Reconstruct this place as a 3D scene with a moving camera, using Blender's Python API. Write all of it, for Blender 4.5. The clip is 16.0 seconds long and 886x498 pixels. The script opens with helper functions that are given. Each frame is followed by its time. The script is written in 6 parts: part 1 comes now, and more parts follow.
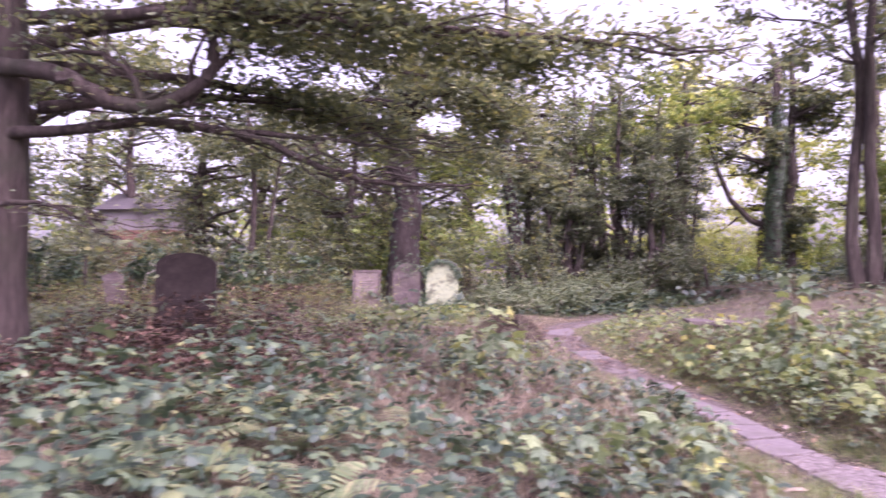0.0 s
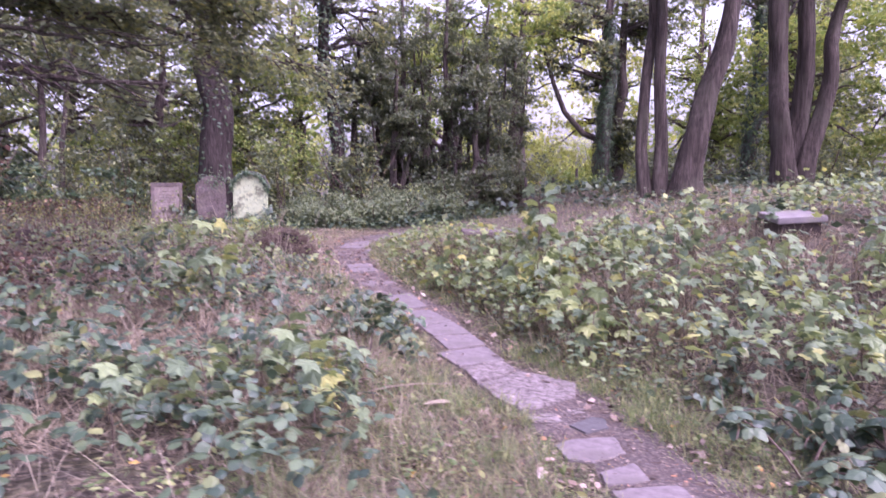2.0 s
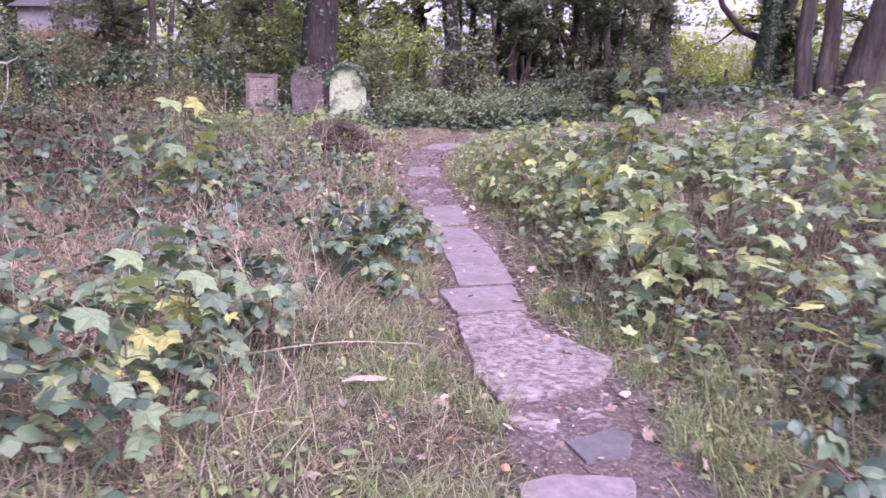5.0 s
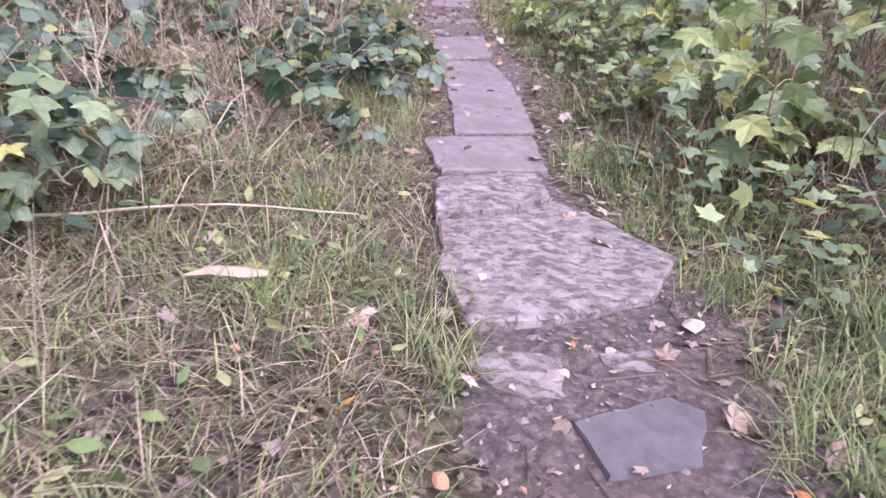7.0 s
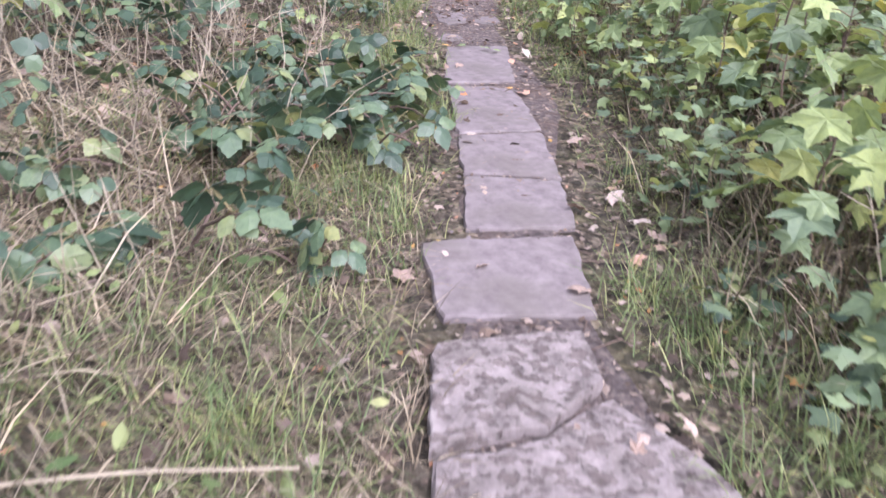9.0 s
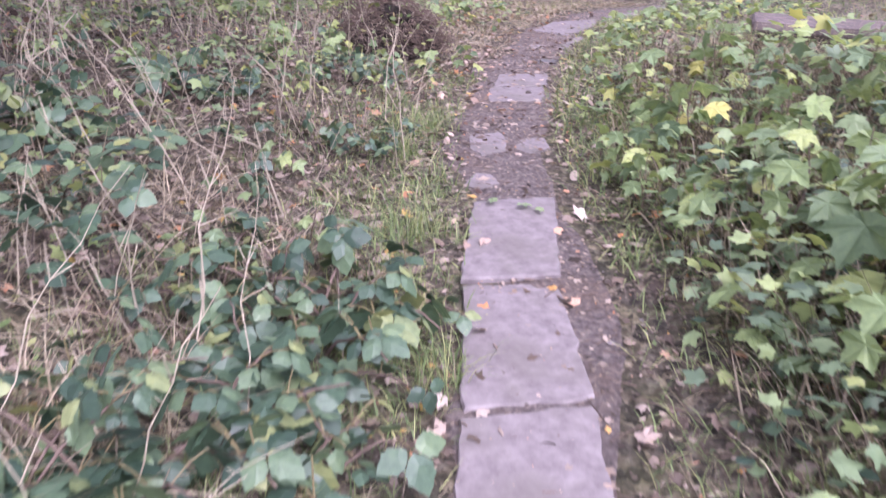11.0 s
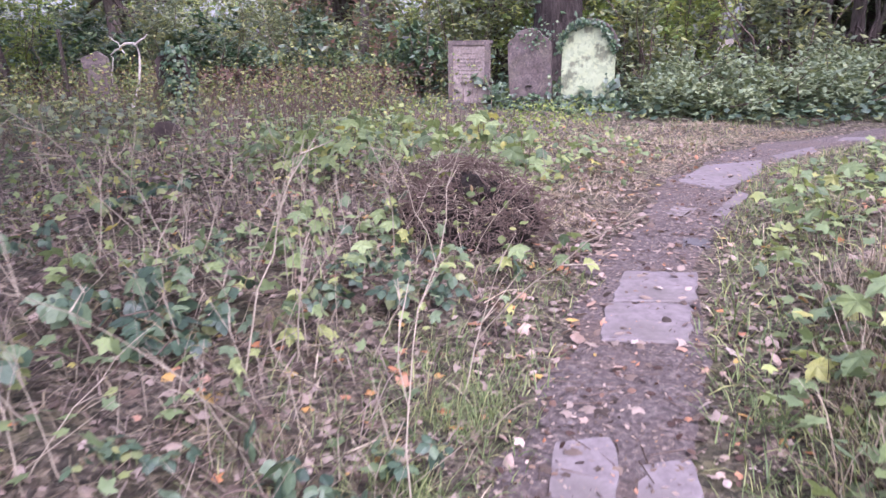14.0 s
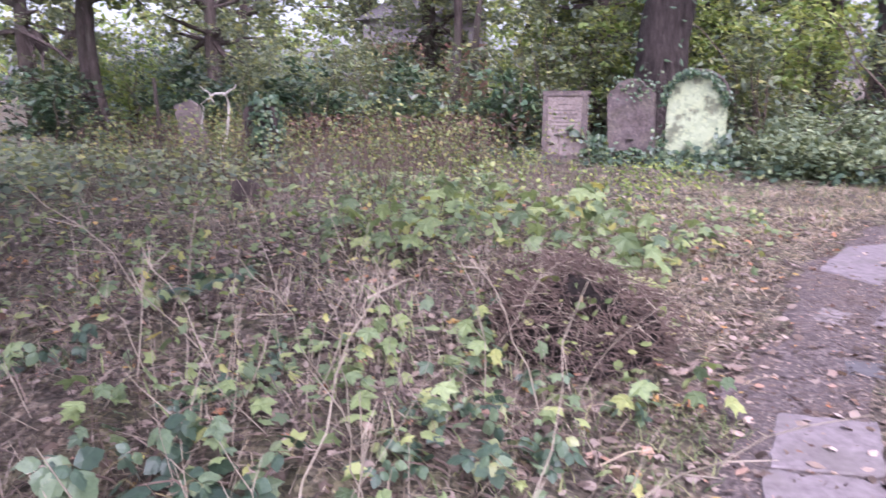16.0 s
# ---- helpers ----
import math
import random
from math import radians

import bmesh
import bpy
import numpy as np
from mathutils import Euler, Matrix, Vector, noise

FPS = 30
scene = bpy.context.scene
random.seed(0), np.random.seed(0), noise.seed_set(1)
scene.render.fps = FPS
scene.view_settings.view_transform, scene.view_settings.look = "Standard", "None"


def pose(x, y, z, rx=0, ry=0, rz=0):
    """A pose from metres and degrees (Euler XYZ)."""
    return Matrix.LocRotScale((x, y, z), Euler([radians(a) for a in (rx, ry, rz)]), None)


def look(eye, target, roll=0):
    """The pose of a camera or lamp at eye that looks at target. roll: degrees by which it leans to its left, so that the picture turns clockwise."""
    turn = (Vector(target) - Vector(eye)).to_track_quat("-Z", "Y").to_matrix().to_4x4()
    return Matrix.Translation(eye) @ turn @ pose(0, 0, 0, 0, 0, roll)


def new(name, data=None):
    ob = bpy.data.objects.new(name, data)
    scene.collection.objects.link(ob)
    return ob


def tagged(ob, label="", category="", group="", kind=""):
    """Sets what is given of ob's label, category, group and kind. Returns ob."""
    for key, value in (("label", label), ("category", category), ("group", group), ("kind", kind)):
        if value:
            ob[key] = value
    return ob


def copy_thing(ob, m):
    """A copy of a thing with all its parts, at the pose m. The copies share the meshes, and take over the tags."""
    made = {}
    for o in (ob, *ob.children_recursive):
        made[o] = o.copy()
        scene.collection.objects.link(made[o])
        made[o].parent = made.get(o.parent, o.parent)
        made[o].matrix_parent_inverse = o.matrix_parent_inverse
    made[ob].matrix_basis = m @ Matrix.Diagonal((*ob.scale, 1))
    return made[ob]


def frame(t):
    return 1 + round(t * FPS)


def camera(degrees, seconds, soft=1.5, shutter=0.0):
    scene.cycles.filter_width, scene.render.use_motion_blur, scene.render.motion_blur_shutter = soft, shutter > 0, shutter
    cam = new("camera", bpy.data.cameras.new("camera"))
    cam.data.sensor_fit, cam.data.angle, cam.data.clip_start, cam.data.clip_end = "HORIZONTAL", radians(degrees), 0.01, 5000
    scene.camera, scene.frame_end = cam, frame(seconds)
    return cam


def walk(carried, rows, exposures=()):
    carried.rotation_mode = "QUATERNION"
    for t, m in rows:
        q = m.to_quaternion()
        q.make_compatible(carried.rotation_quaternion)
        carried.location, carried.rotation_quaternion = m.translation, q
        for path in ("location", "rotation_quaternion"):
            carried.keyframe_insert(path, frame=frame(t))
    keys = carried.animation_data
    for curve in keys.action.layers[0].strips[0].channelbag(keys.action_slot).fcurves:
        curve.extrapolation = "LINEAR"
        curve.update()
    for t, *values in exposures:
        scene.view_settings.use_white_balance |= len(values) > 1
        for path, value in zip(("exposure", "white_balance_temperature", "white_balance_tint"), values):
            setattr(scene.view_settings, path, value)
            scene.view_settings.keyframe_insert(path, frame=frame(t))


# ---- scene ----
# ================= camera and walk =================
cam = camera(63.0, 16.0, soft=1.45, shutter=0.5)
PATH = [
    (0, (0.557, -0.314, 1.909), (0.452, 1.683, 1.964), -0.1),
    (0.5, (1.012, -0.136, 1.925), (1.103, 1.861, 1.984), -0.1),
    (1, (1.424, 0.05, 1.889), (1.622, 2.04, 1.914), -0.2),
    (1.5, (1.93, 0.164, 1.813), (2.168, 2.149, 1.747), -0.3),
    (2, (2.463, 0.231, 1.834), (2.713, 2.207, 1.65), -0.4),
    (2.5, (2.847, 0.466, 1.801), (3.084, 2.433, 1.525), -0.3),
    (3, (3.208, 0.794, 1.774), (3.407, 2.757, 1.445), -0.2),
    (3.5, (3.523, 1.072, 1.745), (3.648, 3.036, 1.387), -0.2),
    (4, (3.674, 1.376, 1.691), (3.697, 3.339, 1.309), -0.2),
    (4.2, (3.688, 1.554, 1.673), (3.674, 3.515, 1.282), -0.2),
    (6.3, (3.841, 3.625, 1.1), (3.596, 5.509, 0.476), 3.1),
    (6.5, (3.868, 3.75, 1.03), (3.62, 5.616, 0.356), 3.1),
    (7, (3.948, 4.014, 1.003), (3.706, 5.837, 0.215), 3.0),
    (7.5, (3.938, 4.283, 1.045), (3.7, 6.077, 0.193), 2.9),
    (8, (3.877, 4.62, 1.07), (3.635, 6.398, 0.187), 3.0),
    (8.5, (3.804, 4.899, 1.145), (3.552, 6.671, 0.253), 3.1),
    (9, (3.788, 5.258, 1.24), (3.512, 7.027, 0.349), 3.2),
    (9.5, (3.755, 5.638, 1.306), (3.449, 7.408, 0.427), 3.4),
    (9.7, (3.746, 5.821, 1.327), (3.425, 7.592, 0.455), 3.5),
    (11.8, (3.666, 7.543, 1.693), (3.042, 9.303, 0.975), -0.7),
    (12, (3.643, 7.696, 1.707), (2.976, 9.451, 1.018), -0.7),
    (12.5, (3.639, 8.14, 1.77), (2.87, 9.878, 1.145), -1.2),
    (13, (3.472, 8.539, 1.759), (2.64, 10.263, 1.18), -1.3),
    (13.5, (3.389, 8.941, 1.773), (2.53, 10.66, 1.22), -1.4),
    (14, (3.359, 9.376, 1.792), (2.492, 11.095, 1.25), -1.5),
    (14.5, (3.282, 9.677, 1.879), (2.41, 11.397, 1.35), -1.4),
    (15, (3.096, 9.961, 1.912), (2.202, 11.676, 1.402), -1.2),
    (15.5, (2.945, 10.134, 1.962), (1.986, 11.822, 1.482), -1.1),
    (16, (2.839, 10.182, 2.019), (1.762, 11.809, 1.58), -1.2),
]
walk(cam, [(t, look(eye, target, roll)) for t, eye, target, roll in PATH],
     exposures=[(0.0, 1.72, 6050, 60), (1.0, 1.6, 5720, 60), (4.0, 1.6, 5680, 56), (6.5, 1.64, 5700, 48), (7.5, 1.55, 5800, 34), (9.5, 1.63, 5780, 27), (12.0, 1.69, 5620, 41), (16.0, 1.71, 5650, 39)])

# ================= world and sun =================
SUN_AZ, SUN_EL = 135.0, 52.0          # degrees right of straight ahead, above the horizon
world = bpy.data.worlds.new("sky")
scene.world = world
world.use_nodes = True
wn = world.node_tree.nodes
sky = wn.new("ShaderNodeTexSky")
sky.sky_type = "NISHITA"
sky.sun_disc = False
sky.sun_elevation = radians(SUN_EL)
sky.sun_rotation = radians(SUN_AZ)
sky.air_density, sky.dust_density, sky.ozone_density = 1.0, 4.5, 1.5
wn["Background"].inputs[1].default_value = 0.15
veil = wn.new("ShaderNodeHueSaturation")       # thin white overcast
veil.inputs["Saturation"].default_value = 0.35
world.node_tree.links.new(sky.outputs[0], veil.inputs["Color"])
world.node_tree.links.new(veil.outputs[0], wn["Background"].inputs[0])
sun_data = bpy.data.lights.new("sun", "SUN")
sun_data.energy, sun_data.angle, sun_data.color = 1.35, radians(60), (1.0, 0.93, 0.86)
sun = new("sun", sun_data)
az, el = radians(SUN_AZ), radians(SUN_EL)
sun.matrix_world = look((math.sin(az) * math.cos(el) * 60, math.cos(az) * math.cos(el) * 60, math.sin(el) * 60), (0, 0, 0))

# ================= materials =================
def material(name, rough=0.8):
    m = bpy.data.materials.new(name)
    m.use_nodes = True
    n, l = m.node_tree.nodes, m.node_tree.links
    p = n["Principled BSDF"]
    p.inputs["Roughness"].default_value = rough
    return m, n, l, p


def ramp_node(n, stops):
    r = n.new("ShaderNodeValToRGB")
    e = r.color_ramp.elements
    e[0].position, e[0].color = stops[0][0], (*stops[0][1], 1)
    e[1].position, e[1].color = stops[-1][0], (*stops[-1][1], 1)
    for pos, col in stops[1:-1]:
        e.new(pos).color = (*col, 1)
    return r


def noise_node(n, l, scale, detail=6.0, rough=0.6, stretch=None, space="Object"):
    c = n.new("ShaderNodeTexCoord")
    t = n.new("ShaderNodeTexNoise")
    t.inputs["Scale"].default_value, t.inputs["Detail"].default_value, t.inputs["Roughness"].default_value = scale, detail, rough
    if stretch:
        mp = n.new("ShaderNodeMapping")
        mp.inputs["Scale"].default_value = stretch
        l.new(c.outputs[space], mp.inputs[0])
        l.new(mp.outputs[0], t.inputs["Vector"])
    else:
        l.new(c.outputs[space], t.inputs["Vector"])
    return t


def mixed(n, l, fac, a, b, mode="MIX"):
    x = n.new("ShaderNodeMix")
    x.data_type, x.blend_type = "RGBA", mode
    for sock, val in ((x.inputs[0], fac), (x.inputs[6], a), (x.inputs[7], b)):
        if hasattr(val, "links"):
            l.new(val, sock)
        else:
            sock.default_value = val if isinstance(val, float) else (*val, 1)
    return x.outputs[2]


def bumped(n, l, p, height, strength=0.5, distance=0.02):
    b = n.new("ShaderNodeBump")
    b.inputs["Strength"].default_value, b.inputs["Distance"].default_value = strength, distance
    l.new(height, b.inputs["Height"])
    l.new(b.outputs[0], p.inputs["Normal"])


def surface(name, stops, scale, rough=0.85, detail=8.0, bump=0.5, dist=0.02, stretch=None, second=None, spec=0.3, space="Object"):
    """Noise-coloured solid surface, with coarse blotches of a second colour."""
    m, n, l, p = material(name, rough)
    t = noise_node(n, l, scale, detail, 0.65, stretch, space)
    r = ramp_node(n, stops)
    l.new(t.outputs["Fac"], r.inputs[0])
    col = r.outputs[0]
    if second:
        colour, sscale, lo, hi = second
        t2 = noise_node(n, l, sscale, 5.0, 0.6, None, space)
        r2 = ramp_node(n, [(lo, (0, 0, 0)), (hi, (0.62, 0.62, 0.62))])
        l.new(t2.outputs["Fac"], r2.inputs[0])
        col = mixed(n, l, r2.outputs[0], col, colour)
    l.new(col, p.inputs["Base Color"])
    p.inputs["Specular IOR Level"].default_value = spec
    fine = noise_node(n, l, scale * 3.1, 6.0, 0.7, stretch, space)
    bumped(n, l, p, fine.outputs["Fac"], bump, dist)
    return m


def leafy(name, stops, through_light=0.35, rough=0.45, spec=0.4):
    """Leaf: colour differs from leaf to leaf, light passes through."""
    m, n, l, p = material(name, rough)
    oi, ge = n.new("ShaderNodeObjectInfo"), n.new("ShaderNodeNewGeometry")
    add = n.new("ShaderNodeMath")
    add.operation = "ADD"
    l.new(oi.outputs["Random"], add.inputs[0])
    l.new(ge.outputs["Random Per Island"], add.inputs[1])
    fr = n.new("ShaderNodeMath")
    fr.operation = "FRACT"
    l.new(add.outputs[0], fr.inputs[0])
    r = ramp_node(n, stops)
    l.new(fr.outputs[0], r.inputs[0])
    t = noise_node(n, l, 5.0, 7.0, 0.7)
    shade = ramp_node(n, [(0.3, (0.66, 0.68, 0.66)), (0.5, (1.0, 1.0, 1.0)), (0.7, (1.22, 1.15, 1.0))])
    l.new(t.outputs["Fac"], shade.inputs[0])
    col = mixed(n, l, 1.0, r.outputs[0], shade.outputs[0], "MULTIPLY")
    l.new(col, p.inputs["Base Color"])
    p.inputs["Specular IOR Level"].default_value = spec
    tr = n.new("ShaderNodeBsdfTranslucent")
    warm = mixed(n, l, 1.0, col, (1.3, 1.2, 0.75), "MULTIPLY")
    l.new(warm, tr.inputs[0])
    mx = n.new("ShaderNodeMixShader")
    mx.inputs[0].default_value = through_light
    l.new(p.outputs[0], mx.inputs[1])
    l.new(tr.outputs[0], mx.inputs[2])
    l.new(mx.outputs[0], n["Material Output"].inputs[0])
    return m


GROUND = surface("ground_litter", [(0.3, (0.03, 0.025, 0.02)), (0.45, (0.085, 0.072, 0.056)), (0.55, (0.15, 0.13, 0.105)), (0.7, (0.25, 0.225, 0.185))], 26.0,
                 0.95, second=((0.10, 0.105, 0.05), 3.0, 0.46, 0.66), bump=1.0, dist=0.03)
SOIL = surface("trodden_soil", [(0.32, (0.065, 0.054, 0.052)), (0.5, (0.128, 0.108, 0.106)), (0.66, (0.205, 0.178, 0.174))], 30.0, 0.9, bump=1.0, dist=0.02,
               second=((0.13, 0.1, 0.085), 2.2, 0.5, 0.65))
def flecked(m, scale, low, high):
    """Breaks a surface into irregular flecks, each with its own tone, like crumbled leaves."""
    n, l = m.node_tree.nodes, m.node_tree.links
    p = next(k for k in n if k.type == "BSDF_PRINCIPLED")
    co = n.new("ShaderNodeTexCoord")
    wob = n.new("ShaderNodeTexNoise")
    wob.inputs["Scale"].default_value = scale * 0.8
    l.new(co.outputs["Object"], wob.inputs["Vector"])
    add = n.new("ShaderNodeVectorMath")
    add.operation = "MULTIPLY_ADD"
    add.inputs[1].default_value = (1.6 / scale,) * 3
    l.new(wob.outputs["Color"], add.inputs[0])
    l.new(co.outputs["Object"], add.inputs[2])
    vo = n.new("ShaderNodeTexVoronoi")
    vo.inputs["Scale"].default_value = scale
    l.new(add.outputs[0], vo.inputs["Vector"])
    tone = ramp_node(n, [(0.1, (low, low, low)), (0.6, (1, 0.97, 0.93)), (0.95, (high, high * 0.93, high * 0.86))])
    l.new(vo.outputs["Color"], tone.inputs[0])
    was = p.inputs["Base Color"].links[0].from_socket
    l.new(mixed(n, l, 1.0, was, tone.outputs[0], "MULTIPLY"), p.inputs["Base Color"])


flecked(GROUND, 26.0, 0.35, 2.1)
flecked(SOIL, 55.0, 0.66, 1.4)
FLAG = surface("flagstone", [(0.3, (0.1, 0.085, 0.086)), (0.5, (0.16, 0.139, 0.141)), (0.7, (0.215, 0.19, 0.192))], 12.0, 0.75, bump=0.25, dist=0.006,
               second=((0.115, 0.102, 0.092), 2.6, 0.48, 0.62))
FLAG_ROUGH = surface("weathered_flagstone", [(0.32, (0.085, 0.074, 0.069)), (0.45, (0.17, 0.148, 0.143)), (0.55, (0.225, 0.198, 0.193)), (0.7, (0.285, 0.255, 0.25))], 13.0, 0.9, second=((0.14, 0.122, 0.113), 5.0, 0.5, 0.62), detail=13.0,
                     bump=0.7, dist=0.012)


def flaked(m, scale, dark, edge=0.47):
    """Thin layers split off the top of a stone: sharp-edged patches of a lower, darker layer."""
    n, l = m.node_tree.nodes, m.node_tree.links
    p = next(k for k in n if k.type == "BSDF_PRINCIPLED")
    t = noise_node(n, l, scale, 9.0, 0.62, (1.0, 1.5, 1.0))
    mask = ramp_node(n, [(edge - 0.015, (0, 0, 0)), (edge + 0.015, (1, 1, 1))])
    l.new(t.outputs["Fac"], mask.inputs[0])
    was = p.inputs["Base Color"].links[0].from_socket
    low = mixed(n, l, 1.0, was, dark, "MULTIPLY")
    l.new(mixed(n, l, mask.outputs[0], low, was), p.inputs["Base Color"])
    b = n.new("ShaderNodeBump")
    b.inputs["Strength"].default_value, b.inputs["Distance"].default_value = 0.8, 0.006
    l.new(mask.outputs[0], b.inputs["Height"])
    l.new(p.inputs["Normal"].links[0].from_socket, b.inputs["Normal"])
    l.new(b.outputs[0], p.inputs["Normal"])


flaked(FLAG_ROUGH, 16.0, (0.66, 0.63, 0.61), 0.47)
FLAG_DARK = surface("dark_flagstone", [(0.25, (0.055, 0.053, 0.055)), (0.75, (0.12, 0.115, 0.118))], 14.0, 0.7, bump=0.3, dist=0.006)
BARK = surface("bark", [(0.3, (0.03, 0.023, 0.02)), (0.5, (0.075, 0.058, 0.052)), (0.7, (0.14, 0.115, 0.1))], 6.0, 0.95, bump=1.0, dist=0.05, stretch=(2.4, 2.4, 0.35),
               second=((0.07, 0.075, 0.05), 1.1, 0.5, 0.66))
BARK_DARK = surface("dark_bark", [(0.3, (0.016, 0.012, 0.011)), (0.5, (0.04, 0.031, 0.028)), (0.7, (0.08, 0.064, 0.057))], 6.0, 0.97, bump=1.0, dist=0.08, stretch=(2.4, 2.4, 0.35))
BARK_PALE = surface("pale_bark", [(0.3, (0.025, 0.02, 0.017)), (0.5, (0.075, 0.06, 0.051)), (0.72, (0.15, 0.122, 0.105))], 5.0, 0.95, bump=1.0, dist=0.09,
                    stretch=(3.0, 3.0, 0.22), second=((0.12, 0.115, 0.085), 0.9, 0.5, 0.66))
BLEACHED = surface("bleached_wood", [(0.2, (0.36, 0.33, 0.29)), (0.8, (0.56, 0.52, 0.47))], 8.0, 0.8, bump=0.2, dist=0.004)
TWIG = surface("dry_stalk", [(0.2, (0.2, 0.17, 0.125)), (0.8, (0.4, 0.35, 0.265))], 8.0, 0.8, bump=0.2, dist=0.004)
TWIG_DARK = surface("brown_twig", [(0.2, (0.05, 0.036, 0.03)), (0.8, (0.17, 0.125, 0.1))], 9.0, 0.9, bump=0.2, dist=0.004)
STEM = surface("green_stem", [(0.2, (0.09, 0.07, 0.035)), (0.8, (0.19, 0.16, 0.075))], 8.0, 0.7, bump=0.1, dist=0.003)
STONE_A = surface("pale_headstone", [(0.3, (0.13, 0.108, 0.1)), (0.5, (0.24, 0.208, 0.195)), (0.7, (0.34, 0.3, 0.285))], 7.0, 0.9, bump=0.4, dist=0.012,
                  second=((0.2, 0.17, 0.14), 1.6, 0.5, 0.66))
STONE_B = surface("grey_headstone", [(0.25, (0.05, 0.04, 0.038)), (0.5, (0.12, 0.1, 0.099)), (0.8, (0.21, 0.183, 0.18))], 4.5, 0.92, bump=0.6, dist=0.015,
                  second=((0.14, 0.13, 0.1), 2.0, 0.5, 0.65))
STONE_C = surface("lichen_headstone", [(0.3, (0.25, 0.295, 0.19)), (0.45, (0.36, 0.43, 0.28)), (0.75, (0.45, 0.52, 0.37))], 3.5, 0.95, bump=0.4, dist=0.012,
                  second=((0.06, 0.058, 0.046), 2.1, 0.55, 0.6))
flecked(STONE_A, 34.0, 0.62, 1.12)
flecked(STONE_B, 30.0, 0.6, 1.3)
flecked(STONE_C, 16.0, 0.7, 1.1)
STONE_DARK = surface("dark_headstone", [(0.25, (0.03, 0.023, 0.021)), (0.75, (0.085, 0.066, 0.06))], 5.0, 0.9, bump=0.5, dist=0.012)
LEDGER = surface("ledger_stone", [(0.25, (0.13, 0.12, 0.12)), (0.75, (0.26, 0.235, 0.235))], 4.0, 0.8, bump=0.3, dist=0.01, second=((0.17, 0.17, 0.12), 1.8, 0.5, 0.65))
CARVED = surface("cut_lettering", [(0.3, (0.07, 0.06, 0.055)), (0.7, (0.15, 0.125, 0.11))], 12.0, 0.95, bump=0.2, dist=0.004)
BRICK = surface("brick", [(0.25, (0.17, 0.085, 0.065)), (0.75, (0.3, 0.16, 0.125))], 6.0, 0.9, bump=0.3, dist=0.01)
RENDERED = surface("pale_render", [(0.25, (0.2, 0.18, 0.185)), (0.75, (0.3, 0.275, 0.28))], 1.5, 0.9, bump=0.2, dist=0.01)
ROOF = surface("roof_slate", [(0.25, (0.05, 0.047, 0.05)), (0.75, (0.11, 0.1, 0.104))], 5.0, 0.7, bump=0.3, dist=0.02)

MAPLE = leafy("sycamore_leaf", [(0.0, (0.09, 0.135, 0.09)), (0.35, (0.155, 0.22, 0.13)), (0.7, (0.225, 0.3, 0.155)), (0.92, (0.3, 0.375, 0.165)), (1.0, (0.4, 0.41, 0.15))], 0.38, 0.5)
MAPLE_YELLOW = leafy("yellowing_sycamore_leaf", [(0.0, (0.1, 0.15, 0.085)), (0.4, (0.175, 0.245, 0.12)), (0.8, (0.25, 0.33, 0.145)), (0.95, (0.33, 0.38, 0.15)), (1.0, (0.44, 0.41, 0.13))], 0.4, 0.5)
BRACKEN = leafy("dead_bracken", [(0.0, (0.03, 0.02, 0.017)), (0.5, (0.085, 0.052, 0.042)), (0.9, (0.15, 0.095, 0.07)), (1.0, (0.24, 0.17, 0.12))], 0.15, 0.7, 0.2)
BRAMBLE = leafy("bramble_leaf", [(0.0, (0.028, 0.054, 0.036)), (0.5, (0.062, 0.106, 0.066)), (0.88, (0.12, 0.175, 0.095)), (1.0, (0.23, 0.25, 0.1))], 0.22, 0.46, 0.5)
HERB = leafy("yellowing_leaf", [(0.0, (0.09, 0.13, 0.05)), (0.5, (0.16, 0.205, 0.08)), (0.85, (0.27, 0.29, 0.11)), (0.93, (0.3, 0.29, 0.12)), (1.0, (0.2, 0.14, 0.085))], 0.3, 0.6, 0.25)
FERN = leafy("fern_frond", [(0.0, (0.13, 0.2, 0.1)), (0.6, (0.22, 0.29, 0.16)), (1.0, (0.34, 0.36, 0.2))], 0.3, 0.6, 0.25)
CROWN = leafy("tree_leaf", [(0.0, (0.1, 0.135, 0.1)), (0.5, (0.155, 0.192, 0.128)), (0.85, (0.22, 0.265, 0.145)), (1.0, (0.33, 0.34, 0.145))], 0.45, 0.55, 0.3)
THICKET = leafy("thicket_leaf", [(0.0, (0.1, 0.14, 0.085)), (0.5, (0.16, 0.215, 0.13)), (1.0, (0.26, 0.31, 0.17))], 0.3, 0.5, 0.4)
# sunshine on the far clearing, painted as a very bright leaf colour
SUNLIT = leafy("sunlight_painted_leaf", [(0.0, (0.36, 0.44, 0.13)), (0.5, (0.5, 0.58, 0.2)), (1.0, (0.66, 0.68, 0.28))], 0.5, 0.55, 0.25)
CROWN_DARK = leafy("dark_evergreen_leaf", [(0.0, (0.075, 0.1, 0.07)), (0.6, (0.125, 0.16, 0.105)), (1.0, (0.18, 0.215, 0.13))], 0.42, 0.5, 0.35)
# lit copy of the tree leaf: light painted in as brighter yellow-green
CROWN_LIT = leafy("lit_yellow_green_leaf", [(0.0, (0.12, 0.19, 0.06)), (0.5, (0.2, 0.28, 0.09)), (1.0, (0.34, 0.38, 0.13))], 0.45, 0.55, 0.25)
IVY = leafy("ivy_leaf", [(0.0, (0.025, 0.055, 0.03)), (0.7, (0.05, 0.095, 0.045)), (1.0, (0.1, 0.14, 0.06))], 0.12, 0.35, 0.5)
